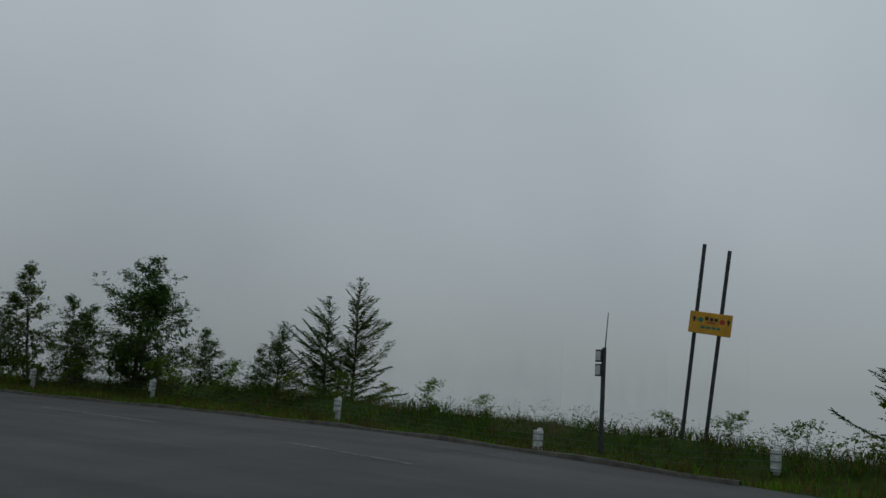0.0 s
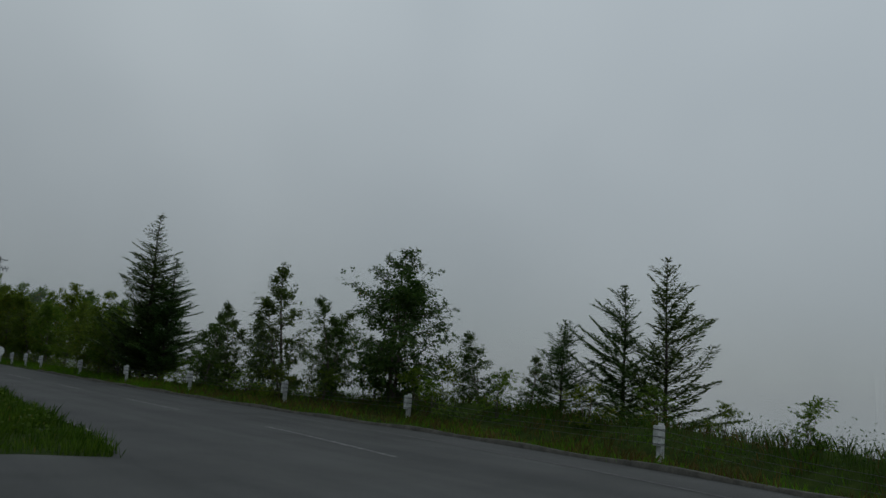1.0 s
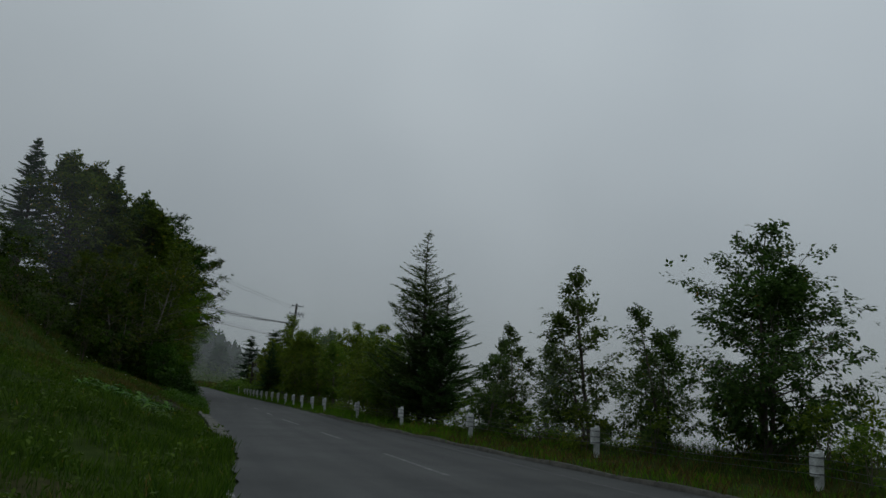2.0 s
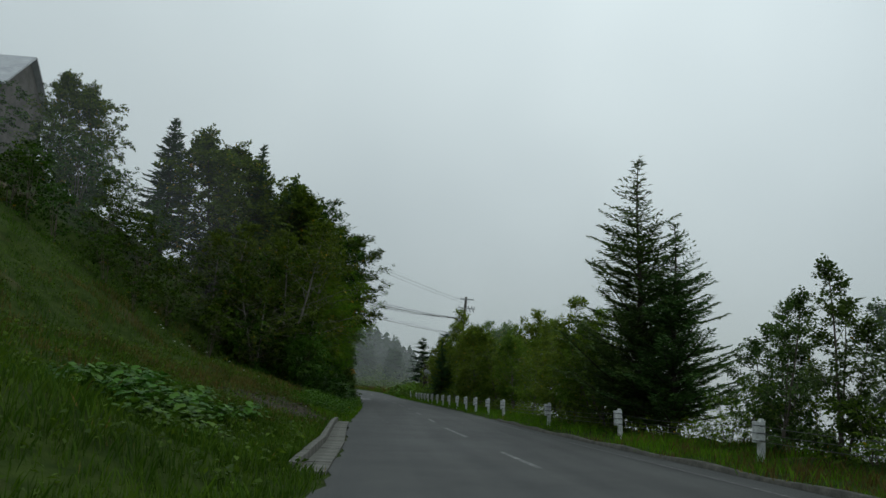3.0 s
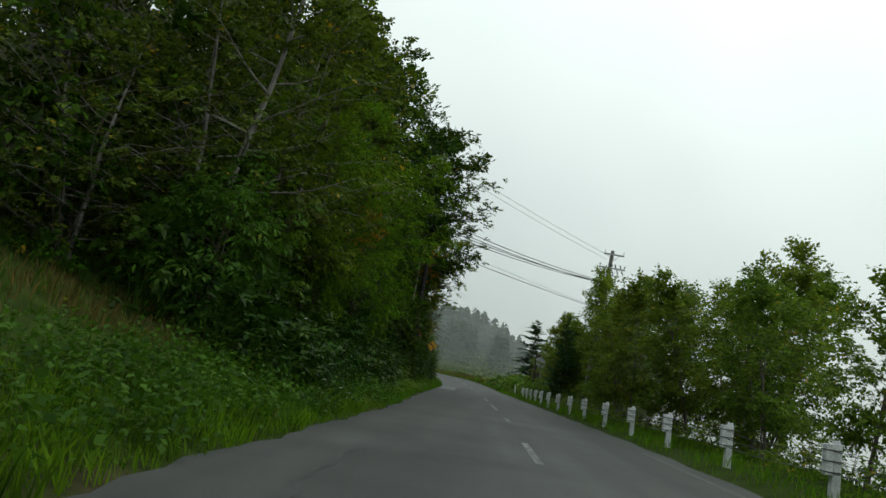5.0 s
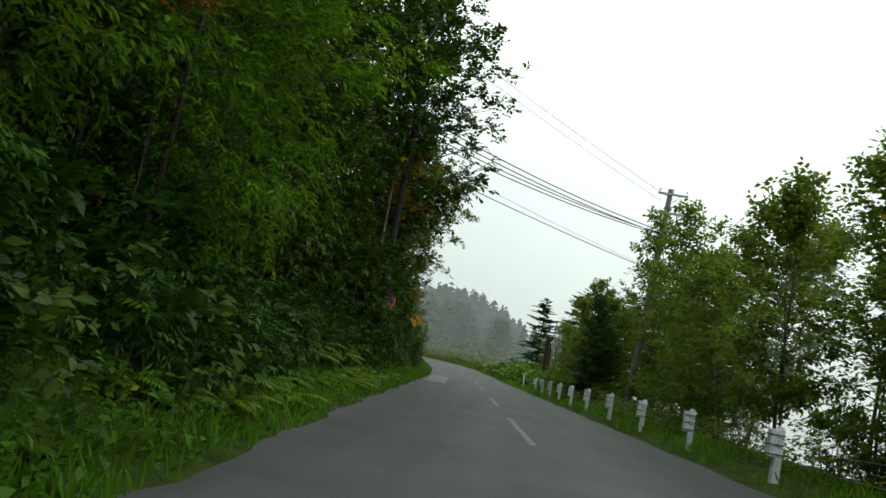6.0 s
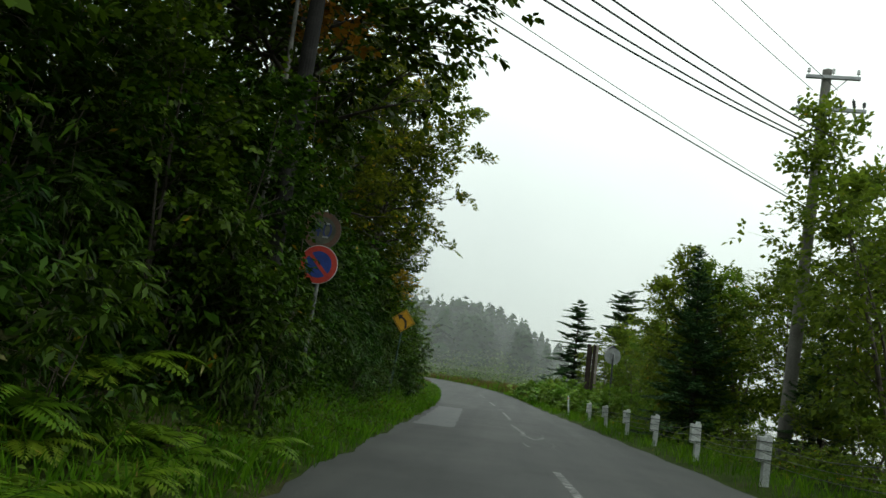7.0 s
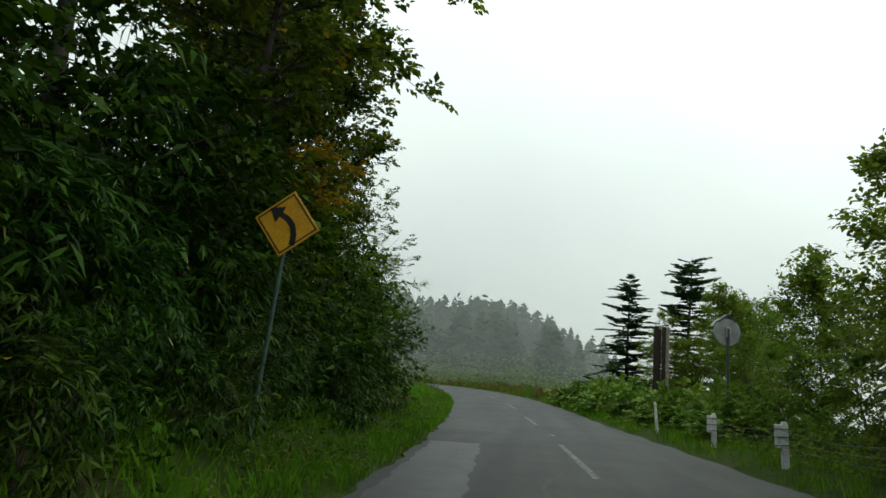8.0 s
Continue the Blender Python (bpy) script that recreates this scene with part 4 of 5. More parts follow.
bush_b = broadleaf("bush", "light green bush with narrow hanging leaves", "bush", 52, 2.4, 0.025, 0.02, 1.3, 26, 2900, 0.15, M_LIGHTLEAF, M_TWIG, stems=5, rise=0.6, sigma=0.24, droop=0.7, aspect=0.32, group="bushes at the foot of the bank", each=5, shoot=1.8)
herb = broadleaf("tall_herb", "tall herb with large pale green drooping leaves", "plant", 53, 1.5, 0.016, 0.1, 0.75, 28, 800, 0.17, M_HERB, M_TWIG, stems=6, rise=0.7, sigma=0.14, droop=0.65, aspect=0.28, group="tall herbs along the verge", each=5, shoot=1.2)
brng = np.random.default_rng(77)
place_a, place_b, place_h = [], [], []
for y in np.arange(57.5, 108.5, 1.9):
    edge = float(centre(y) - half_left(y)) - 0.35 * float(smooth(y, 79, 82) * (1 - smooth(y, 95, 98))) - 1.0 * float(1 - smooth(y, 70, 74))
    place_a.append((edge - 2.5 + brng.uniform(-0.4, 0.3), y + brng.uniform(-0.5, 0.5), brng.uniform(0, 360), brng.uniform(0.8, 1.15), brng.uniform(0.85, 1.2)))
    if brng.random() < 0.75 and not 60 < y < 100:
        place_b.append((edge - 1.9 + brng.uniform(-0.4, 0.3), y + brng.uniform(-0.9, 0.9), brng.uniform(0, 360), brng.uniform(0.65, 1.05), brng.uniform(0.8, 1.1)))
    if y < 66 or int(y) % 3 == 0:
        place_a.append((edge - 4.8 + brng.uniform(-0.8, 0.8), y + brng.uniform(-0.9, 0.9), brng.uniform(0, 360), brng.uniform(1.0, 1.35), brng.uniform(0.9, 1.3)))
for y in np.concatenate([np.arange(57, 76, 0.8), np.arange(76, 104, 1.15)]):
    edge = float(centre(y) - half_left(y))
    place_h.append((edge - (1.9 if 78 < y < 97 else 1.35) + brng.uniform(-0.35, 0.3), y + brng.uniform(-0.4, 0.4), brng.uniform(0, 360), brng.uniform(0.5, 0.72) if y < 77 else brng.uniform(0.6, 1.05), brng.uniform(0.8, 1.1)))
for x, y, s in ((6.2, 78.6, 1.25), (6.3, 82.9, 1.15), (6.3, 88.0, 1.2), (5.6, 90.2, 1.1), (6.2, 94.5, 1.2), (6.6, 59.6, 0.85), (5.0, 56.2, 0.8), (7.4, 80.8, 0.6), (7.0, 100.5, 0.8), (7.1, 103.6, 0.85), (6.9, 106.6, 0.85), (7.65, 80.3, 0.82), (7.9, 80.6, 0.6), (8.4, 80.4, 0.58), (7.75, 79.4, 0.65), (7.2, 81.0, 0.95), (-4.0, 52.5, 1.0), (-2.2, 51.0, 0.9), (0.2, 50.2, 0.7), (-5.6, 54.0, 1.1), (1.8, 48.9, 0.5), (3.6, 53.2, 0.8), (2.2, 51.8, 0.7), (0.4, 53.0, 0.9), (-2.0, 55.2, 1.0), (1.5, 55.0, 1.0), (-0.5, 56.5, 1.1), (-3.0, 58.5, 1.2), (-5.5, 60.5, 1.3), (-8.0, 61.5, 1.3), (-1.5, 60.0, 1.2), (-4.5, 63.0, 1.2), (-7.0, 65.0, 1.2), (-10.5, 60.5, 1.3), (3.2, 57.0, 0.9), (-6.0, 55.5, 0.9)):
    place_a.append((x, y, brng.uniform(0, 360), s, brng.uniform(0.85, 1.1)))
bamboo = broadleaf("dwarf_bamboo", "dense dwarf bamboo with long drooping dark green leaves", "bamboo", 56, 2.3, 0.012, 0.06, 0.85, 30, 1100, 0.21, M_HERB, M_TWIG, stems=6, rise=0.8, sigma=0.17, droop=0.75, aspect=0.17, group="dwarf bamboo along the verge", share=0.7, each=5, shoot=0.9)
place_m = []
for y in np.arange(81.5, 101, 1.05):
    edge = float(centre(y) - half_left(y))
    place_m.append((edge - 2.2 + brng.uniform(-0.25, 0.2), y + brng.uniform(-0.3, 0.3), brng.uniform(0, 360), brng.uniform(0.75, 1.05), brng.uniform(0.85, 1.15)))
for x, y, s in ((6.4, 95.6, 1.3), (6.2, 93.4, 1.4), (6.0, 90.8, 1.4), (6.1, 87.9, 1.4), (6.2, 85.4, 1.4), (7.35, 79.9, 0.8), (8.3, 80.0, 0.75), (8.45, 80.7, 0.65), (7.3, 78.2, 0.8), (7.5, 77.0, 0.7), (7.3, 90.4, 0.5), (7.2, 91.6, 0.55), (7.5, 88.9, 0.4)):
    place_m.append((x, y, brng.uniform(0, 360), s, 1.1))
for y in np.arange(58, 76, 0.75):
    edge = float(centre(y) - half_left(y))
    place_m.append((edge - (1.05 if y < 70 else 1.4) + brng.uniform(-0.3, 0.3), y, brng.uniform(0, 360), brng.uniform(0.36, 0.54), brng.uniform(0.75, 1.0)))
for y in np.arange(83.0, 99.5, 0.8):
    edge = float(centre(y) - half_left(y))
    for off in (1.2, 1.75) if y > 87.5 else (1.9,):
        place_m.append((edge - off + brng.uniform(-0.2, 0.15), y + brng.uniform(-0.3, 0.3), brng.uniform(0, 360), brng.uniform(0.4, 0.52) + 0.22 * (off > 1.5), brng.uniform(0.85, 1.1)))
plant(bamboo, place_m)
side_tree = broadleaf("broadleaf_tree", "bushy young tree half hiding the round signs", "tree", 57, 4.9, 0.05, 0.04, 1.5, 40, 8500, 0.1, M_SHADELEAF, M_BARK, lean=(0.05, 0), stems=3, rise=0.45, sigma=0.2, droop=0.5, top=0.55, group="trees at the edge of the wood")
plant(side_tree, [(7.8, 80.5, 150, 0.7, 1.05), (7.5, 79.5, 0, 0.8, 1.0), (6.7, 80.6, 70, 0.7, 0.9), (6.5, 76.2, 120, 1.0, 1.05), (6.6, 73.2, 240, 1.1, 1.1), (6.0, 86.6, 60, 0.95, 1.15), (6.1, 98.4, 200, 0.95, 1.1)])
plant(bush_a, place_a)
plant(bush_b, place_b)
plant(herb, place_h)

# scrub under the trees of the open side
scrub = broadleaf("scrub_bush", "low loose green scrub at the road's edge", "bush", 54, 1.7, 0.02, 0.02, 1.0, 24, 1150, 0.095, M_ALDERLEAF, M_TWIG, stems=5, rise=0.55, sigma=0.2, droop=0.4, group="scrub behind the guard posts", each=5, shoot=1.8)
place_s = []
for y in np.arange(17, 112, 2.1):
    edge = float(centre(y) + half_right(y))
    place_s.append((edge + brng.uniform(2.2, 3.6), y + brng.uniform(-0.5, 0.5), brng.uniform(0, 360), brng.uniform(0.6, 1.0), brng.uniform(0.7, 1.1)))
for x, y, s in ((19.8, 11.4, 0.5), (19.9, 9.7, 0.38), (18.8, 1.6, 0.5), (19.6, 3.0, 0.55), (19.2, -1.8, 0.6), (18.3, -0.7, 0.75), (18.9, -0.1, 0.95), (19.4, -1.0, 0.8), (21.0, 15.4, 0.6), (20.4, 13.4, 0.4), (19.0, 4.4, 0.4), (22.0, 24.0, 1.0), (21.6, 26.8, 1.1)):
    place_s.append((x, y, brng.uniform(0, 360), s, 1.0))
plant(scrub, place_s)
vine = broadleaf("vine_bush", "mound of broad-leaved creeper covering the bank", "creeper", 55, 1.25, 0.015, 0.02, 1.35, 28, 700, 0.2, M_VINE, M_TWIG, stems=6, rise=0.25, sigma=0.2, droop=0.25, aspect=0.85, group="creeper mounds on the outer bend", each=4, shoot=1.2)
place_v = []
for y in np.arange(106, 134, 1.9):
    edge = float(centre(y) + half_right(y))
    for k in range(2):
        place_v.append((edge + (2.5 if y < 121 else 1.6) + 1.5 * k + brng.uniform(-0.4, 0.4), y + brng.uniform(-0.7, 0.7) + 0.5 * k, brng.uniform(0, 360), brng.uniform(0.6, 1.2), brng.uniform(0.6, 1.2) * (1 - 0.25 * (k == 0))))
for y in np.arange(111, 134, 0.95):
    edge = float(centre(y) + half_right(y))
    place_v.append((edge + brng.uniform(1.3, 4.2), y, brng.uniform(0, 360), brng.uniform(0.7, 1.1), brng.uniform(0.6, 1.3)))
plant(vine, place_v)


# ---- grass and weeds ----
def blades(rng, x, y, h, width, lean=0.35):
    n = len(x)
    z = land(x, y)
    hh = h * rng.uniform(0.45, 1.25, n)
    az = rng.uniform(0, 2 * np.pi, n)
    bend = rng.uniform(0.05, lean, n) * hh
    w = width * rng.uniform(0.6, 1.3, n)
    sx, sy = -np.sin(az) * w / 2, np.cos(az) * w / 2
    bx, by = np.cos(az) * bend, np.sin(az) * bend
    p0 = np.stack([x - sx, y - sy, z - 0.03], -1)
    p1 = np.stack([x + sx, y + sy, z - 0.03], -1)
    p2 = np.stack([x + bx + sx * 0.25, y + by + sy * 0.25, z + hh], -1)
    p3 = np.stack([x + bx * 0.45 - sx * 0.9, y + by * 0.45 - sy * 0.9, z + hh * 0.55], -1)
    return np.stack([p0, p1, p2, p3], 1)


def verge(name, label, seed, n, side, y0, y1, d0, d1, h, width, material, lean=0.35, tuft=0.12, bare=0.0):
    """Blades in tufts along one side of the road, from d0 to d1 metres off its edge."""
    rng = np.random.default_rng(seed)
    k = max(1, n // 9)
    ty, td = rng.uniform(y0, y1, k), d0 + (d1 - d0) * rng.random(k) ** 1.2
    i = rng.integers(0, k, n)
    y, d = ty[i] + rng.normal(0, tuft, n), td[i] + rng.normal(0, tuft, n)
    x = centre(y) + half_right(y) + d if side > 0 else centre(y) - half_left(y) - d
    keep = ~paved(x, y) & (d > d0 - 0.1) & ~((side < 0) & (y > 30.8) & (y < 45) & (d < 0.52))
    if bare:
        keep &= np.sin(x * 0.9 + 1.3 * np.sin(y * 0.6)) * np.sin(y * 0.7 + 0.5) > -bare
    keep &= ~(on_gravel(x, y) & (rng.random(n) < 0.8))
    x, y = x[keep], y[keep]
    clump = h * (0.75 + 0.35 * np.sin(0.7 * y + 2 * x) * np.sin(1.9 * y))
    return tagged(finish(name, quads(name, blades(rng, x, y, clump, width, lean)), material), label, "grass", kind="stuff")


verge("tall_grass", "tall green grass and weeds on the open verge", 61, 18000, 1, -12, 34, 2.7, 7.5, 0.32, 0.009, M_BANKGRASS, lean=0.6)
verge("dry_grass", "brownish drying grass along the open verge", 62, 17000, 1, -12, 40, 0.1, 6.0, 0.26, 0.012, M_DRYGRASS, lean=0.7)
verge("short_grass", "short green grass beside the road", 69, 12000, 1, -12, 40, 0.1, 3.0, 0.2, 0.011, M_GRASS, lean=0.7)
verge("roadside_grass", "green grass between road and guard posts", 63, 18000, 1, 34, 135, 0.15, 3.2, 0.26, 0.013, M_GRASS, lean=0.6)
verge("bank_grass", "rough green grass on the sloping bank", 64, 32000, -1, 15, 58, 0.1, 15.0, 0.26, 0.015, M_BANKGRASS, lean=0.6)
verge("dry_bank_grass", "reddish dry grass on the sloping bank", 65, 14000, -1, 34, 56, 2.4, 9.5, 0.26, 0.019, M_DRYGRASS, lean=0.6, bare=0.1)
verge("dry_track_grass", "short yellow-brown grass round the gravel patch", 58, 11000, -1, 37.5, 49, 0.7, 5.0, 0.14, 0.013, M_DRYGRASS, lean=0.8)
verge("near_bank_grass", "thick green grass on the lower bank", 60, 26000, -1, 13, 40, 0.1, 6.0, 0.22, 0.012, M_BANKGRASS, lean=0.7)
verge("verge_grass", "lush bright green grass at the foot of the wood", 66, 24000, -1, 61, 150, 0.05, 1.5, 0.26, 0.013, M_GRASS, lean=0.7)
verge("hollow_grass", "green grass at the road's edge before the wood", 57, 7000, -1, 45, 61, 0.05, 1.2, 0.2, 0.012, M_GRASS, lean=0.7)
verge("meadow_grass", "pale grass of the meadow beyond the bend", 67, 4000, -1, 128, 170, 0.2, 22, 0.55, 0.03, M_DRYGRASS)
verge("dry_bend_grass", "tawny tall grass on the outside of the bend", 59, 12000, 1, 126, 168, 0.3, 16, 0.6, 0.03, M_DRYGRASS)
verge("outer_bend_grass", "grass on the outside of the bend", 68, 9000, 1, 118, 165, 0.1, 12, 0.4, 0.03, M_GRASS)


def weeds(name, label, seed, n, side, y0, y1, d0, d1, h, size, material, aspect=0.6):
    rng = np.random.default_rng(seed)
    k = max(1, n // 14)
    ty, td = rng.uniform(y0, y1, k), rng.uniform(d0, d1, k)
    i = rng.integers(0, k, n)
    y, d = ty[i] + rng.normal(0, 0.14, n), td[i] + rng.normal(0, 0.14, n)
    x = centre(y) + half_right(y) + d if side > 0 else centre(y) - half_left(y) - d
    keep = ~paved(x, y) & ~((side < 0) & (y > 30.8) & (y < 45) & (d < 0.6)) & ~(on_gravel(x, y) & (rng.random(n) < 0.85))
    x, y = x[keep], y[keep]
    tall = rng.uniform(0.45, 1.25, k)[i][keep]
    p = np.stack([x, y, land(x, y) + h * tall * rng.random(len(x)) ** 1.1 + 0.02], -1)
    return tagged(finish(name, quads(name, leaf_quads(rng, p, size, aspect, 0.1)), material), label, "weeds", kind="stuff")


weeds("verge_weeds", "low broad-leaved weeds at the foot of the wood", 71, 14000, -1, 56, 130, 0.1, 1.3, 0.24, 0.06, M_LIGHTLEAF)
weeds("hollow_weeds", "lush broad-leaved weeds along the road below the wood", 77, 12000, -1, 46, 64, 0.1, 1.9, 0.42, 0.075, M_LIGHTLEAF)
weeds("foot_weeds", "dark leafy undergrowth at the foot of the wood", 75, 14000, -1, 56, 104, 1.3, 4.2, 0.6, 0.13, M_SHADELEAF)
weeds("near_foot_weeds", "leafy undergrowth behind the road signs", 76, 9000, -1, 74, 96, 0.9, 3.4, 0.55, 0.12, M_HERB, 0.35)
weeds("bank_weeds", "patches of broad-leaved weeds on the bank", 72, 20000, -1, 17, 52, 0.4, 12.0, 0.28, 0.075, M_LIGHTLEAF)
weeds("open_verge_weeds", "leafy weeds among the grass of the open verge", 73, 30000, 1, -10, 40, 2.4, 6.5, 0.5, 0.055, M_BIRCHLEAF, 0.45)
weeds("post_weeds", "leafy weeds behind the guard posts", 74, 12000, 1, 40, 132, 1.3, 4.0, 0.55, 0.1, M_ALDERLEAF)


# broad round leaves low on the near bank
def butterbur_clump(seed):
    rng = np.random.default_rng(seed)
    root = thing("butterbur", Matrix(), "clump of large round bright green leaves", "plant", "butterbur clumps on the bank")
    stalks, verts, faces = [], [], []
    for k in range(46):
        az, d, h = rng.uniform(0, 6.28), 0.62 * math.sqrt(rng.random()), rng.uniform(0.22, 0.62)
        c = np.array([math.cos(az) * d, math.sin(az) * d, h * (1 - 0.35 * d)])
        stalks.append((np.array([c * (0.45, 0.45, 0), c * (0.8, 0.8, 0.6), c]), np.array([0.007, 0.006, 0.004])))
        r = rng.uniform(0.07, 0.15)
        up = unit(np.array([math.cos(az) * 0.35, math.sin(az) * 0.35, 1.0]) + rng.normal(0, 0.22, 3))
        u = unit(np.cross(up, [0.3, 0.9, 0.1]))
        v = np.cross(up, u)
        base, turn0 = len(verts), rng.uniform(0, 6.28)
        verts.append(tuple(c - up * 0.12 * r))
        for j in range(9):
            t = turn0 + 2 * math.pi * (j + 0.5 * (j == 0)) / 9.5
            q = r * (0.72 if j in (0, 8) else rng.uniform(0.92, 1.08))
            verts.append(tuple(c + q * (math.cos(t) * u + math.sin(t) * v) + up * rng.uniform(-0.1, 0.16) * r))
        faces += [(base, base + 1 + j, base + 2 + j) for j in range(8)]
    finish("stalk", tubes("butterbur_stalk", stalks, 3), M_HERB, root)
    me = bpy.data.meshes.new("butterbur_foliage")
    me.from_pydata(verts, [], faces)
    finish("foliage", me, M_BUTTERBUR, root)
    return root


butterbur = butterbur_clump(58)
bur_rng = np.random.default_rng(79)
plant(butterbur, [(7.5 + bur_rng.uniform(-1.2, 1.0), 33.5 + bur_rng.uniform(-2.4, 2.4), bur_rng.uniform(0, 360), bur_rng.uniform(0.5, 0.75), bur_rng.uniform(0.7, 0.95)) for _ in range(34)])


# arching ferns and large-leaved herbs that crowd the foot of the wood
def fern(seed):
    rng = np.random.default_rng(seed)
    root = thing("fern", Matrix(), "arching bright green fern at the foot of the wood", "fern", "ferns along the verge")
    stalks, leaf = [], []
    for k in range(11):
        az = 2 * math.pi * (k + rng.uniform(-0.3, 0.3)) / 11
        f = limb(rng, (0, 0, 0), (math.cos(az) * 0.75, math.sin(az) * 0.75, 1.0), rng.uniform(0.75, 1.1), 9, -0.2, 0.03)
        stalks.append((f, np.linspace(0.006, 0.002, 10)))
        for t in np.linspace(0.16, 0.99, 17):
            j = min(int(t * 9), 8)
            c, d = f[j] + (f[j + 1] - f[j]) * (t * 9 - j), unit(f[j + 1] - f[j])
            sd = unit(np.cross(d, [0, 0, 1.0]))
            w = 0.24 * math.sin(math.pi * min(1, 0.18 + t * 0.84)) + 0.02
            for g in (-1, 1):
                tip = c + g * sd * w + d * w * 0.35 - np.array([0, 0, 0.25 * w])
                e = d * 0.026
                leaf.append(np.stack([c - e, (c + tip) / 2 - e + np.array([0, 0, 0.012]), tip, (c + tip) / 2 + e + np.array([0, 0, 0.012])]))
    finish("stalk", tubes("fern_stalk", stalks, 3), M_HERB, root)
    finish("foliage", quads("fern_foliage", np.array(leaf)), M_FERN, root)
    return root


fern_rng = np.random.default_rng(83)
fern_places = []
for y in np.arange(64.0, 79.5, 0.55):
    edge = float(centre(y) - half_left(y))
    for off in (0.75, 1.5):
        if fern_rng.random() < 0.8:
            fern_places.append((edge - off + fern_rng.uniform(-0.3, 0.25), y + fern_rng.uniform(-0.25, 0.25), fern_rng.uniform(0, 360), fern_rng.uniform(0.5, 0.8) * (1.0 if off < 1 else 1.35), fern_rng.uniform(0.85, 1.1)))
plant(fern(84), fern_places)
big_herb = broadleaf("large_leaved_herb", "tall herb with big pointed green leaves", "plant", 60, 1.35, 0.016, 0.1, 0.6, 24, 260, 0.17, M_BIGHERB, M_HERB, stems=5, rise=0.75, sigma=0.12, droop=0.45, aspect=0.5, group="large-leaved herbs along the verge", each=5, shoot=1.3)
herb_places = []
for y in np.arange(55.5, 70.0, 0.5):
    edge = float(centre(y) - half_left(y))
    for off in (0.9, 1.8, 2.8):
        if fern_rng.random() < ((0.85 if y < 66 else 0.4) if off < 1 or y < 58 else 0.25):
            herb_places.append((edge - off + fern_rng.uniform(-0.35, 0.3), y + fern_rng.uniform(-0.3, 0.3), fern_rng.uniform(0, 360), fern_rng.uniform(0.55, 0.8) * (0.8 + 0.25 * off), fern_rng.uniform(0.85, 1.15)))
plant(big_herb, herb_places)


# flower heads of tall herbs
def flower(m, seed):
    rng = np.random.default_rng(seed)
    root = thing("white_flower", m, "white umbel of a tall verge herb", "flower", "white flowers on the verge")
    lines = [(limb(rng, (0, 0, -0.05), (0.05, 0, 1), 1.25, 6, 0.05, 0.06), np.linspace(0.008, 0.004, 7))]
    tip = lines[0][0][-1]
    heads = []
    for k in range(9):
        a = 2.4 * k
        e = tip + np.array([math.cos(a) * 0.02 * k, math.sin(a) * 0.02 * k, 0.12 - 0.006 * k])
        lines.append((np.array([tip, (tip + e) / 2 + np.array([0, 0, 0.015]), e]), np.array([0.003, 0.002, 0.002])))
        heads.append(e)
    finish("stem", tubes("flower_stem", lines, 4), M_HERB, root)
    c = np.repeat(np.array(heads), 10, 0) + rng.normal(0, 0.016, (90, 3)) * np.array([1, 1, 0.5])
    tagged(finish("bloom", quads("flower_bloom", leaf_quads(rng, c, 0.03, 0.9, 0.0)), M_FLOWER, root), kind="stuff")
    return root


f0 = flower(spot(8.15, 59.0, 0, 0.68), 81)
for x, y, s in ((8.35, 59.2, 0.64), (8.45, 58.7, 0.6), (8.05, 59.5, 0.72), (8.6, 59.0, 0.5), (8.9, 58.8, 0.34), (8.75, 59.5, 0.4), (8.8, 60.3, 0.45), (8.5, 62.8, 0.5), (8.3, 64.4, 0.5), (8.5, 66.8, 0.45), (2.8, 49.2, 0.55), (3.5, 49.6, 0.5), (3.1, 48.5, 0.6), (4.2, 47.6, 0.5), (5.0, 46.4, 0.45), (5.5, 45.2, 0.4), (2.2, 50.4, 0.6), (5.9, 45.6, 0.45), (6.3, 46.1, 0.4), (6.7, 46.7, 0.4), (3.9, 46.9, 0.5), (4.6, 47.1, 0.45), (6.1, 57.2, 0.7), (6.9, 57.8, 0.6), (7.4, 57.0, 0.5), (9.1, 57.4, 0.7), (9.0, 57.65, 0.74), (9.22, 57.7, 0.64), (8.95, 57.3, 0.68), (9.5, 57.5, 0.34), (9.62, 57.7, 0.3), (9.7, 57.55, 0.26), (9.45, 57.85, 0.32), (9.66, 57.3, 0.24), (9.3, 57.2, 0.42)):
    copy_thing(f0, spot(x, y, 60 * x, s))

# far woods on the hill beyond the bend
far_rng = np.random.default_rng(91)
far = []
for _ in range(680):
    x, y = far_rng.uniform(-75, 34), far_rng.uniform(196, 262)
    if x > 18 and far_rng.random() < (x - 18) / 8:
        continue
    h = far_rng.uniform(4.6, 9.2) * (1 - 0.25 * smooth(x, 8, 24))
    blunt = far_rng.choice([0.85, 0.55, 0.4])
    z0 = float(land(x, y))
    n = 64
    t = np.sort(far_rng.random(n)) ** 0.8
    az = far_rng.uniform(0, 6.28, n)
    r = (1 - t) ** blunt * h * far_rng.uniform(0.26, 0.42) + 0.15
    d = np.stack([np.cos(az), np.sin(az), np.full(n, -0.35)], -1)
    s = np.stack([-np.sin(az), np.cos(az), np.zeros(n)], -1) * (0.42 * r + 0.15)[:, None]
    a = np.array([x, y, z0]) + np.stack([np.zeros(n), np.zeros(n), h * (0.05 + 0.95 * t)], -1)
    tip = a + d * r[:, None]
    far.append(np.stack([a + np.array([0, 0, 0.25]), a + d * r[:, None] * 0.55 + s, tip, a + d * r[:, None] * 0.55 - s], 1))
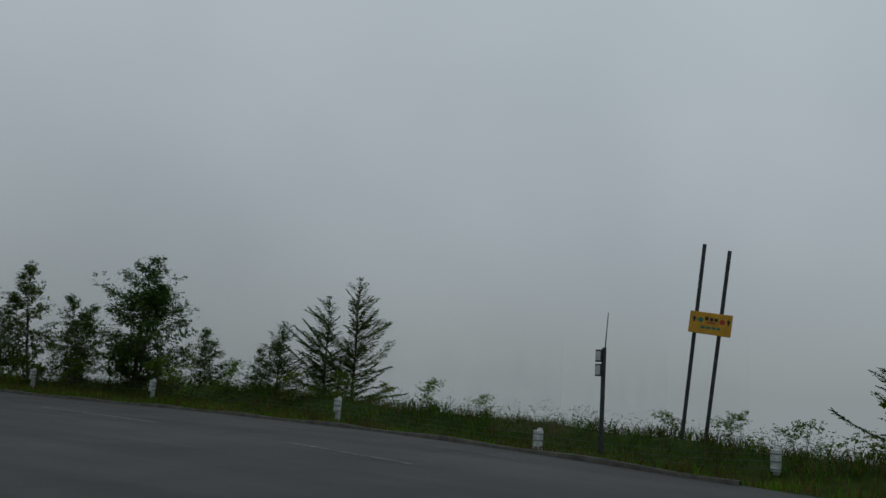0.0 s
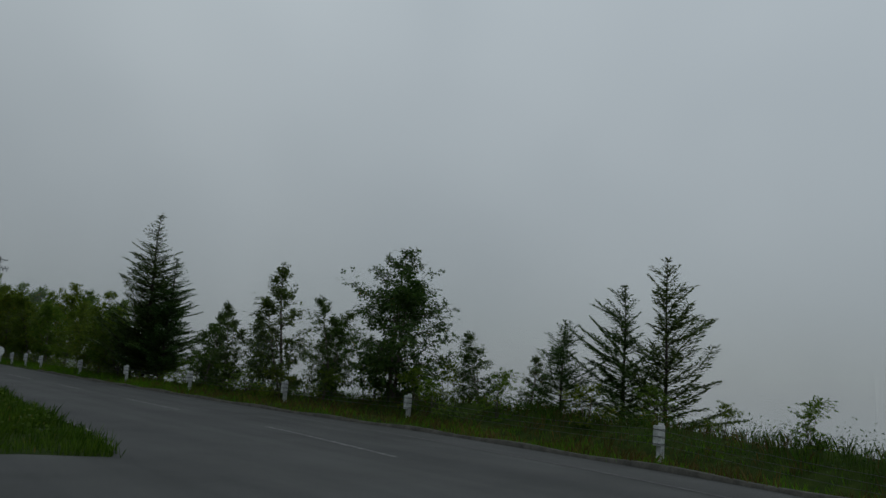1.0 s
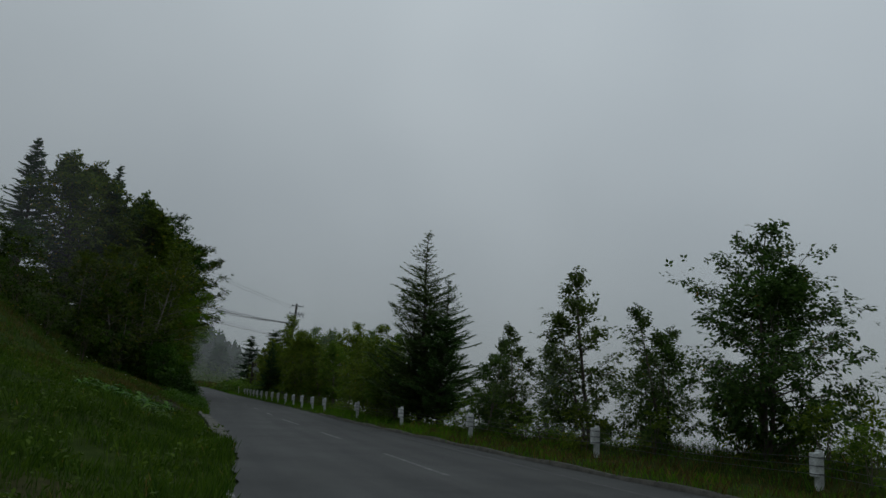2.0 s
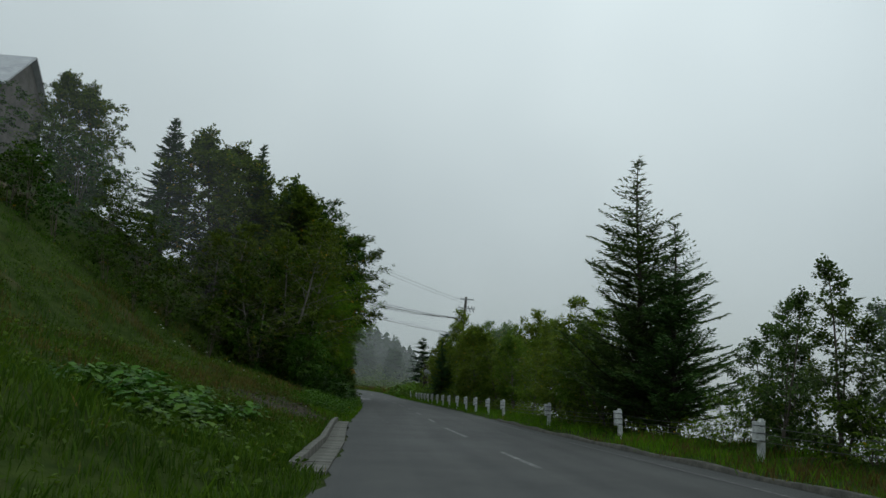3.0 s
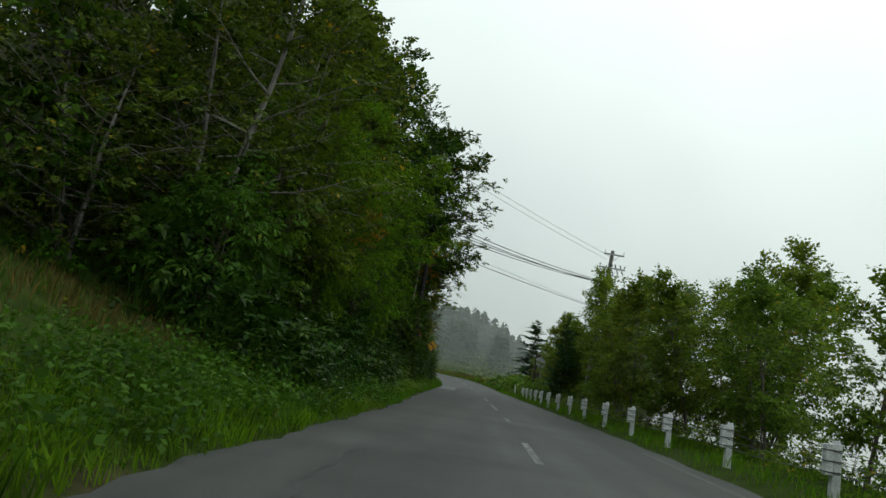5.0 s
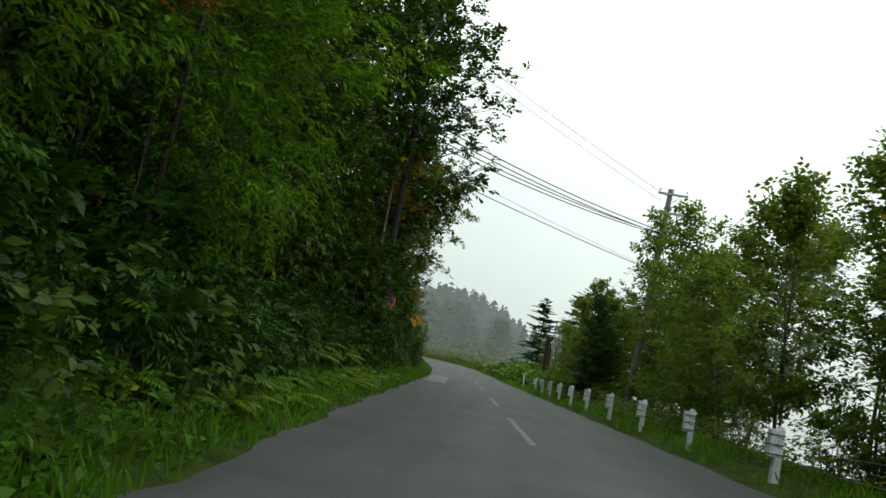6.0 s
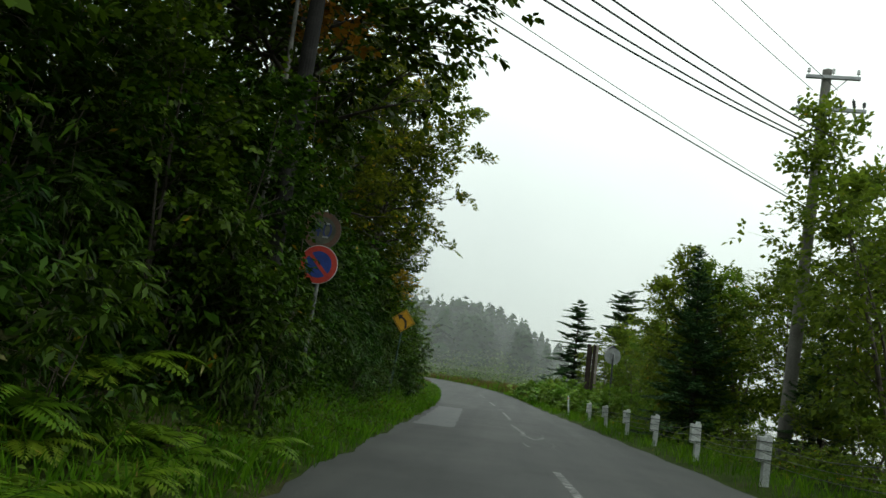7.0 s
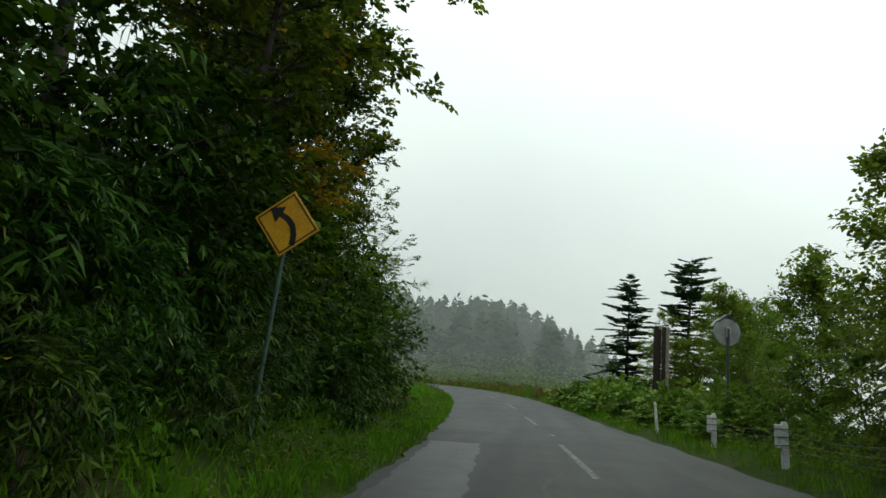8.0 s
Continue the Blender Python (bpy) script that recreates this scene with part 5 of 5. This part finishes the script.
tagged(finish("far_woods", quads("far_woods", np.concatenate(far)), M_FARWOOD), "misty conifer wood on the hill beyond the bend", "woods", kind="stuff")
weeds_far = np.random.default_rng(92)
fx, fy = weeds_far.uniform(-70, 40, 26000), weeds_far.uniform(158, 212, 26000)
keep_far = ~paved(fx, fy) & (fx - centre(np.minimum(fy, 172)) > -60)
fx, fy = fx[keep_far], fy[keep_far]
fp = np.stack([fx, fy, land(fx, fy) + weeds_far.random(len(fx)) ** 1.5 * (0.6 + 2.4 * smooth(fy, 172, 200))], -1)
tagged(finish("far_scrub", quads("far_scrub", leaf_quads(weeds_far, fp, 0.42, 0.6, 0.1)), M_LIGHTLEAF), "low scrub below the far woods", "scrub", kind="stuff")


# ---- guard posts and their cables ----
TOPS = {0: 0.72, 1: 0.61, 2: 0.78, 3: 0.8}
POSTS = [(16.15, 1.78), (16.45, 6.5), (18.65, 13.7), (19.15, 22.4), (18.5, 28.6), (17.65, 35.1), (17.05, 41.3), (16.48, 47.2), (16.26, 55.2), (16.12, 58.9), (15.98, 62.6), (15.86, 66.1), (15.7, 69.7), (15.55, 73.5),
         (15.42, 77.2), (15.3, 80.9), (15.15, 84.6), (15.05, 88.2), (14.97, 91.9), (14.94, 95.8), (14.92, 100.2), (14.9, 105.0)]


def guard_post(m):
    root = thing("guard_post", m, "weathered white concrete guard post with cable bracket", "guard post", "guard posts along the road")
    bm = bmesh.new()
    box(bm, 0.11, 0.11, 0.95, pose(0, 0, 0.275), 0.012)
    part("post", bm, M_WHITE, root)
    bm = bmesh.new()
    box(bm, 0.075, 0.09, 0.05, pose(0.0, 0, 0.765), 0.012)
    part("cap", bm, M_WHITE, root)
    bm = bmesh.new()
    box(bm, 0.085, 0.14, 0.38, pose(-0.1, 0, 0.55), 0.012)
    bracket = part("bracket", bm, M_WHITE, root, "white painted steel cable bracket")
    for z in (0.4, 0.535, 0.67):
        bm = bmesh.new()
        box(bm, 0.215, 0.152, 0.012, pose(-0.045, 0, z), 0.003)
        part("clamp", bm, M_DARKSTEEL, bracket, "dark steel cable clamp")
    return root


prng = np.random.default_rng(101)
first_post = None
for i, (x, y) in enumerate(POSTS):
    d = float(centre(y + 0.5) - centre(y - 0.5))
    base_z = TOPS[i] - 0.78 if i in TOPS else float(land(x, y)) - 0.02
    m = pose(x, y, base_z, prng.uniform(-2, 2), prng.uniform(-2.5, 2.5), -math.degrees(math.atan(d)))
    if i == 0:
        first_post = guard_post(m)
    else:
        copy_thing(first_post, m)
for k, z in enumerate((0.4, 0.535, 0.67)):
    pts = []
    for (x0, y0), (x1, y1) in zip(POSTS[:-1], POSTS[1:]):
        z0, z1 = (TOPS[i] - 0.78 + z if i in TOPS else float(land(*POSTS[i])) - 0.02 + z for i in (POSTS.index((x0, y0)), POSTS.index((x1, y1))))
        sag = 0.05 + 0.02 * k
        for t in np.linspace(0, 1, 7)[:-1]:
            pts.append((x0 + (x1 - x0) * t - 0.14, y0 + (y1 - y0) * t, z0 + (z1 - z0) * t - sag * 4 * t * (1 - t)))
    pts = np.array(pts)
    tagged(finish("guard_cable", tubes("guard_cable", [(pts, np.full(len(pts), 0.005))], 5), M_CABLE), "thin steel cable slung between the guard posts", "cable", "guard cables along the road")

# thin white marker post at the end of the row
marker = thing("marker_post", pose(14.5, 110.2, float(land(14.5, 110.2)), 0, -6, 0), "slim white marker post leaning at the bend", "marker post")
bm = bmesh.new()
rod(bm, (0, 0, -0.1), (0, 0, 0.92), 0.045, 0.042, 12)
part("post", bm, M_WHITE, marker)
bm = bmesh.new()
rod(bm, (0, 0, 0.78), (0, 0, 0.82), 0.047, 0.046, 12)
part("reflector_band", bm, M_ORANGE, marker, "orange reflective band")

# round reflector on a rod in the grass
delin = thing("road_reflector", pose(7.78, 16.4, 1.26 - 0.98), "round white reflector on a thin dark rod", "reflector")
bm = bmesh.new()
rod(bm, (0, 0, -0.4), (0, 0, 0.94), 0.02, 0.02, 10)
part("rod", bm, M_DARKSTEEL, delin)
bm = bmesh.new()
disc(bm, 0.065, 0.02, pose(0, -0.025, 0.98), 28, 0.004)
part("reflector", bm, M_SIGNWHITE, delin, "round white reflector disc")


# ---- signs ----
def bars(parent, material, rows, m, name="lettering"):
    """Unreadable writing as plain bars: rows of x, z, width, height on a plate that looks along -y."""
    for x, z, w, h in rows:
        bm = bmesh.new()
        box(bm, w, 0.003, h, m @ pose(x, 0, z))
        part(name, bm, material, parent)


def ring(bm, r0, r1, thick, m, n=48):
    a = [bm.verts.new(m @ Vector((r * math.cos(2 * math.pi * k / n), s * thick / 2, r * math.sin(2 * math.pi * k / n)))) for r, s in ((r0, -1), (r1, -1), (r1, 1), (r0, 1)) for k in range(n)]
    for j in range(4):
        for k in range(n):
            q = (k + 1) % n
            bm.faces.new((a[j * n + k], a[j * n + q], a[(j + 1) % 4 * n + q], a[(j + 1) % 4 * n + k]))
    bmesh.ops.recalc_face_normals(bm, faces=bm.faces[:])
    return bm


def writing(text, size, material, parent, m, name="number"):
    cu = bpy.data.curves.new(name, "FONT")
    cu.body, cu.size, cu.align_x, cu.align_y, cu.extrude = text, size, "CENTER", "CENTER", 0.002
    tmp = bpy.data.objects.new("text_shape", cu)
    scene.collection.objects.link(tmp)
    me = bpy.data.meshes.new_from_object(tmp.evaluated_get(bpy.context.evaluated_depsgraph_get()))
    bpy.data.objects.remove(tmp)
    ob = finish(name, me, material, parent)
    ob.matrix_local = m @ pose(0, 0, 0, 90)
    return ob


road_sign = thing("road_sign", pose(7.76, 84.7, float(land(7.76, 84.7)), 0, 1.0, 4), "round no-parking sign below a round speed limit sign on one pole", "road sign")
gz = 2.64 - float(land(7.76, 84.7))
bm = bmesh.new()
rod(bm, (0, 0, -0.3), (0, 0, gz + 0.78), 0.032, 0.032, 14)
part("pole", bm, M_SIGNPOLE, road_sign, "weathered galvanised steel pole")
bm = bmesh.new()
disc(bm, 0.33, 0.012, pose(-0.03, -0.045, gz - 0.01), 48, 0.003)
plate = part("no_parking_plate", bm, M_SIGNWHITE, road_sign, "blue round plate with red rim and red slash")
bm = bmesh.new()
ring(bm, 0.225, 0.318, 0.004, pose(-0.03, -0.054, gz - 0.01))
part("red_rim", bm, M_RED, plate)
bm = bmesh.new()
disc(bm, 0.228, 0.004, pose(-0.03, -0.053, gz - 0.01), 40)
part("blue_field", bm, M_BLUE, plate)
bm = bmesh.new()
box(bm, 0.48, 0.004, 0.06, pose(-0.03, -0.058, gz - 0.01, 0, 45, 0))
part("red_slash", bm, M_RED, plate)
bm = bmesh.new()
disc(bm, 0.33, 0.012, pose(-0.07, -0.03, gz + 0.575), 48, 0.003)
plate2 = part("speed_limit_plate", bm, M_FADEDSHADEDWHITE, road_sign, "dirty faded round plate with leaf shade in its colour, dull red rim and blue figures")
bm = bmesh.new()
ring(bm, 0.235, 0.318, 0.004, pose(-0.07, -0.039, gz + 0.575))
part("red_rim", bm, M_FADEDSHADEDRED, plate2)
writing("40", 0.36, M_DARKBLUE, plate2, pose(-0.07, -0.041, gz + 0.575))
for dz in (-0.12, 0.12, 0.47, 0.7):
    bm = bmesh.new()
    box(bm, 0.1, 0.05, 0.03, pose(0, -0.02, gz + dz), 0.004)
    part("clamp", bm, M_STEEL, road_sign, "steel pole clamp")

curve_sign = thing("curve_sign", pose(7.93, 93.7, float(land(7.93, 93.7)), 0, 4.0, 0), "yellow diamond sign with a black left-bend arrow on a leaning pole", "road sign")
gz = 2.5 - float(land(7.93, 93.7))
bm = bmesh.new()
rod(bm, (0, 0, -0.3), (0, 0, gz + 0.25), 0.021, 0.021, 12)
part("pole", bm, M_MOSSYSTEEL, curve_sign, "thin dull green steel pole")
bm = bmesh.new()
box(bm, 0.48, 0.012, 0.48, pose(0, -0.04, gz, 0, 49, 0), 0.004)
dia = part("diamond_plate", bm, M_YELLOW, curve_sign, "yellow enamel diamond plate")
for k in range(4):
    bm = bmesh.new()
    box(bm, 0.44, 0.003, 0.014, pose(0, -0.0485, gz, 0, 49 + 90 * k, 0) @ pose(0, 0, 0.213))
    part("border", bm, M_SIGNBLACK, dia)
arc = [(0.135, -0.2), (0.128, -0.09), (0.09, 0.01), (0.02, 0.075), (-0.06, 0.105)]
lft = [(0.075, -0.2), (0.07, -0.1), (0.04, -0.025), (-0.015, 0.025), (-0.085, 0.055)]
bm = bmesh.new()
prism(bm, arc + [(-0.045, 0.165), (-0.2, 0.125), (-0.115, -0.01)] + lft[::-1], 0.003, pose(-0.005, -0.0485, gz, 0, 4, 0))
part("arrow", bm, M_SIGNBLACK, dia)

# yellow board on two tall poles
board = thing("notice_board", pose(17.75, 3.45, float(land(17.75, 3.45)), 0, 0, 0), "yellow notice board across two tall dark leaning poles", "sign board")
bz = float(land(17.75, 3.45))
for x0, y0, x1, y1, top in ((0.05, 0.36, 0.05, -0.08, 4.78), (0.15, -0.1, 0.15, -0.58, 4.63)):
    bm = bmesh.new()
    rod(bm, (x0, y0 + 0.05, -0.4), (x1, y1, top - bz), 0.042, 0.042, 12)
    part("pole", bm, M_DARKSTEEL, board, "tall dark steel pole")
bm = bmesh.new()
box(bm, 0.86, 0.03, 0.46, pose(-0.15, -0.24, 3.03 - bz, 0, 0, -88) @ pose(0, 0, 0, 0, 7, 0), 0.02)
pl = part("board", bm, M_YELLOW, board, "yellow board with small emblems and faded lettering")
bmx = pose(-0.15, -0.24, 3.03 - bz, 0, 0, -88) @ pose(0, 0, 0, 0, 7, 0)
bars(pl, M_SIGNBLACK, [(-0.08, 0.1, 0.07, 0.08), (0.02, 0.09, 0.07, 0.07), (0.11, 0.09, 0.07, 0.07)], bmx @ pose(0, -0.0165, 0))
bars(pl, M_GREEN_INK, [(-0.14, -0.09, 0.09, 0.05), (-0.03, -0.09, 0.09, 0.05), (0.08, -0.09, 0.09, 0.05), (0.18, -0.09, 0.07, 0.05)], bmx @ pose(0, -0.0165, 0))
bars(pl, M_RED, [(0.02, 0.02, 0.16, 0.03)], bmx @ pose(0, -0.0165, 0))
for mat, x, r in ((M_GREEN_INK, -0.2, 0.055), (M_RED, 0.24, 0.055)):
    bm = bmesh.new()
    disc(bm, r, 0.003, bmx @ pose(x, -0.0165, 0.06), 24)
    part("emblem", bm, mat, pl, "small round coloured emblem")
for x in (-0.33, 0.36):
    bm = bmesh.new()
    prism(bm, [(-0.018, -0.06), (0.018, -0.06), (0.018, 0.0), (0.05, 0.0), (0.0, 0.06), (-0.05, 0.0), (-0.018, 0.0)], 0.003, bmx @ pose(x, -0.0165, 0.07))
    part("arrow", bm, M_SIGNBLACK, pl)

# bus stop style pole with two plates and a rod on top
stop = thing("stop_sign_pole", pose(17.1, 5.35, float(land(17.1, 5.35)), 0, 1.5, 0), "dark pole with two small framed plates and a thin rod", "sign pole")
sz_ = float(land(17.1, 5.35))
bm = bmesh.new()
rod(bm, (0, 0, -0.3), (0, 0, 2.42 - sz_), 0.05, 0.05, 12)
part("pole", bm, M_DARKSTEEL, stop)
bm = bmesh.new()
rod(bm, (0, -0.02, 2.4 - sz_), (0.02, -0.06, 3.2 - sz_), 0.014, 0.008, 8)
part("rod", bm, M_DARKSTEEL, stop)
for z in (1.93, 2.24):
    bm = bmesh.new()
    box(bm, 0.03, 0.17, 0.27, pose(-0.05, 0.1, z - sz_, 0, 0, -25), 0.008)
    fr = part("plate_frame", bm, M_DARKSTEEL, stop, "dark framed plate")
    bm = bmesh.new()
    box(bm, 0.004, 0.13, 0.2, pose(-0.05, 0.1, z - sz_, 0, 0, -25) @ pose(-0.018, 0, 0))
    part("panel", bm, M_SIGNWHITE, fr, "pale grey face")

# convex mirror seen from behind
mirror = thing("traffic_mirror", pose(16.2, 108.9, float(land(16.2, 108.9)), 0, 0, 12), "round grey traffic mirror on a pole, seen from behind", "traffic mirror")
mz = 3.1 - float(land(16.2, 108.9))
bm = bmesh.new()
rod(bm, (0, 0, -0.2), (0, 0, mz + 0.1), 0.045, 0.04, 12)
part("pole", bm, M_DARKSTEEL, mirror, "dark steel pole")
bm = bmesh.new()
rod(bm, (0, 0.04, mz), (0, 0.2, mz), 0.39, 0.36, 36)
part("housing", bm, M_MIRRORBACK, mirror, "grey round mirror housing")
bm = bmesh.new()
prism(bm, [(-0.26, 0.3), (0.0, 0.5), (0.26, 0.3), (0.24, 0.27), (0.0, 0.46), (-0.24, 0.27)], 0.26, pose(0, 0.16, mz + 0.02))
part("hood_roof", bm, M_DARKSTEEL, mirror, "dark peaked hood")
bm = bmesh.new()
prism(bm, [(0.42 * math.cos(a), 0.42 * math.sin(a)) for a in np.linspace(0.35, 2.79, 16)] + [(0.395 * math.cos(a), 0.395 * math.sin(a)) for a in np.linspace(2.79, 0.35, 16)], 0.22, pose(0, 0.22, mz + 0.02))
part("hood", bm, M_MIRRORBACK, mirror)
bm = bmesh.new()
box(bm, 0.14, 0.08, 0.3, pose(0, 0.02, mz), 0.008)
part("bracket", bm, M_STEEL, mirror)

# brown timber board beside the bend
info = thing("timber_board", pose(17.05, 124.5, float(land(17.05, 124.5)), 0, 0, 6), "tall dark brown timber board with a bleached post", "sign board")
ih = 4.6 - float(land(17.05, 124.5))
for k in range(3):
    bm = bmesh.new()
    box(bm, 0.2 if k != 1 else 0.12, 0.05, ih - 0.35 - 0.12 * (k == 1), pose(-0.27 + 0.18 * k, 0.07 * (k == 1), 0.35 + (ih - 0.35 - 0.12 * (k == 1)) / 2), 0.008)
    part("plank", bm, M_WOODBROWN, info)
bm = bmesh.new()
box(bm, 0.13, 0.13, ih + 0.3, pose(0.3, 0.05, ih / 2 - 0.15), 0.012)
part("post", bm, M_WOODGREY, info, "bleached grey timber post")
bm = bmesh.new()
box(bm, 0.12, 0.12, ih + 0.2, pose(-0.32, 0.1, ih / 2 - 0.12), 0.012)
part("post", bm, M_WOODBROWN, info)


# ---- overhead line ----
M_POLE = surface("stained_pole_concrete", (0.11, 0.105, 0.095), (0.21, 0.2, 0.185), 2.0, 0.9, 0.0, 40.0, 0.3)

def utility_pole(m, h, r, arms, label, mast):
    root = thing("utility_pole", m, label, "utility pole", "poles of the overhead line")
    bm = bmesh.new()
    rod(bm, (0, 0, -0.6), (0, 0, h), r, r * 0.66, 18)
    part("mast", bm, mast, root, "grey tapered mast")
    for z, a, b in arms:
        bm = bmesh.new()
        box(bm, b - a, 0.09, 0.09, pose((a + b) / 2, -0.14, z), 0.01)
        arm = part("crossarm", bm, M_GREYPAINT, root, "weathered steel crossarm")
        bm = bmesh.new()
        rod(bm, (0.0, -0.15, z - 0.55), (b * 0.6, -0.15, z - 0.05), 0.014, 0.014, 6)
        part("brace", bm, M_STEEL, root)
        for x in np.linspace(a + 0.06, b - 0.06, 3):
            bm = bmesh.new()
            rod(bm, (x, -0.14, z + 0.04), (x, -0.14, z + 0.12), 0.012, 0.012, 6)
            for q in (0.12, 0.16, 0.2):
                rod(bm, (x, -0.14, z + q), (x, -0.14, z + q + 0.035), 0.045, 0.03, 10)
            part("insulator", bm, M_SIGNWHITE if z > 9.3 else M_DARKSTEEL, arm)
    return root


rp = utility_pole(pose(17.72, 91.1, -0.1, 0, 3.6, -12), 10.05, 0.17, [(9.8, -0.5, 0.75), (8.95, -0.65, 0.95), (7.75, -0.55, 0.4)], "grey concrete utility pole leaning slightly, with crossarms", M_POLE)
for k in range(3):
    for sgn, z in ((1, 9.15), (-1, 8.7)):
        bm = bmesh.new()
        x = 0.1 + 0.3 * k
        rod(bm, (x, -0.14, 8.95), (x + 0.16 * (1 if sgn < 0 else -0.6), -0.3 * sgn, z + 0.05 * sgn), 0.014, 0.014, 6)
        for q in (0.35, 0.55, 0.75):
            c = Vector((x, -0.14, 8.95)).lerp(Vector((x + 0.16 * (1 if sgn < 0 else -0.6), -0.3 * sgn, z + 0.05 * sgn)), q)
            bmesh.ops.create_icosphere(bm, subdivisions=1, radius=0.048, matrix=Matrix.Translation(c))
        part("strain_insulator", bm, M_DARKSTEEL, rp)
utility_pole(pose(8.05, 81.4, float(land(8.05, 81.4)), 0, 0.5, -40), 11.3, 0.12, [(11.0, -0.6, 0.6), (8.0, -0.6, 0.6)], "dark utility pole standing among the trees of the bank", M_DARKPOLE)


def wire(a, b, sag, r, label):
    t = np.linspace(0, 1, 25)[:, None]
    p = np.array(a) * (1 - t) + np.array(b) * t
    p[:, 2] -= (sag * 4 * t * (1 - t))[:, 0]
    return tagged(finish("overhead_wire", tubes("overhead_wire", [(p, np.full(25, r))], 5), M_BLACK), label, "cable", "wires of the overhead line")


for dx, dz in ((-0.3, 0.0), (0.3, 0.06)):
    wire((18.3 + dx, 90.95, 9.35 + dz), (7.9 + dx, 81.7, 11.4 + dz), 0.12, 0.011, "thin bare overhead wire")
for dx, dy, z0, z1 in ((-0.1, 0.0, 7.86, 7.95), (0.05, 0.0, 7.9, 8.1), (0.2, -0.5, 7.72, 8.15), (0.3, -0.6, 7.8, 8.3)):
    wire((18.2 + dx, 90.9 + dy, z0), (7.9 + dx, 81.7 + dy, z1), 0.26, 0.02, "thick black overhead cable")
wire((18.05, 90.9, 6.22), (7.9, 81.6, 7.02), 0.09, 0.018, "thick black overhead cable")
wire((18.05, 90.9, 6.28), (7.7, 81.4, 7.4), 0.12, 0.009, "thin bare overhead wire")

# ---- kerbs ----
kerb = tagged(new("kerb"), "concrete kerb stones with a gutter beside the bank", "kerb", kind="structure")
bm = bmesh.new()
box(bm, 0.11, 0.585, 0.22, Matrix(), 0.012)
stone = part("kerb_stone", bm, M_CONCRETE, kerb)
bm = bmesh.new()
box(bm, 0.34, 0.585, 0.06, Matrix(), 0.006)
slab = part("gutter_slab", bm, M_CONCRETE, kerb)
krng = np.random.default_rng(111)
for i in range(23):
    y = 31.2 + 0.6 * i
    x = float(centre(y) - half_left(y))
    turn = math.degrees(math.atan2(x - float(centre(y + 0.6) - half_left(y + 0.6)), 0.6))
    for proto, off, dz in ((stone, -0.41, 0.03), (slab, -0.18, 0.0)):
        ob = proto if i == 0 else bpy.data.objects.new(proto.name.split(".")[0], proto.data)
        if i:
            scene.collection.objects.link(ob)
            ob.parent = kerb
        ob.matrix_world = pose(x + off, y, float(road_z(x, y)) + dz + krng.uniform(-0.006, 0.006), 0, krng.uniform(-1, 1), krng.uniform(-0.4, 0.4) + turn)
lip = []
for y in np.linspace(2, 52, 160):
    c, w = float(centre(y)), float(half_right(y))
    z = float(road_z(c + w, y))
    hh = 0.07 + 0.02 * math.sin(1.7 * y)
    lip.append([(c + w - 0.02, y, z - 0.03), (c + w, y, z + hh), (c + w + 0.13, y, z + hh + 0.005), (c + w + 0.2, y, z - 0.03)])
tagged(finish("asphalt_kerb", grid_mesh("asphalt_kerb", np.array(lip)), M_EARTHKERB), "low crumbling kerb along the open side", "kerb", kind="structure")


# ---- house above the bank ----
hz = float(land(-18, 75))
house = thing("house", pose(-21.0, 75.6, hz + 0.5), "house with a grey metal roof above the trees", "house")
bm = bmesh.new()
prism(bm, [(-3.2, -2.5), (3.2, -2.5), (3.2, 20.2 - hz), (0, 23.2 - hz), (-3.2, 20.2 - hz)], 9.0, pose(0, 0, 0, 0, 0, 90))
part("wall", bm, M_SIDING, house, "dark timber clad wall")
for s in (-1, 1):
    bm = bmesh.new()
    box(bm, 9.9, 5.2, 0.14, pose(0, s * 1.9, 21.55 - hz, -s * 43.5, 0, 0), 0.02)
    part("roof", bm, M_ROOF, house, "pale grey sheet metal roof slope")
for x in (-2.6, 0.2, 2.8):
    bm = bmesh.new()
    box(bm, 1.1, 0.12, 1.4, pose(x, -3.22, 18.5 - hz), 0.02)
    wf = part("window", bm, M_SIGNWHITE, house, "white framed window")
    bm = bmesh.new()
    box(bm, 0.92, 0.02, 1.22, pose(x, -3.285, 18.5 - hz))
    part("pane", bm, M_GREYPAINT, wf)
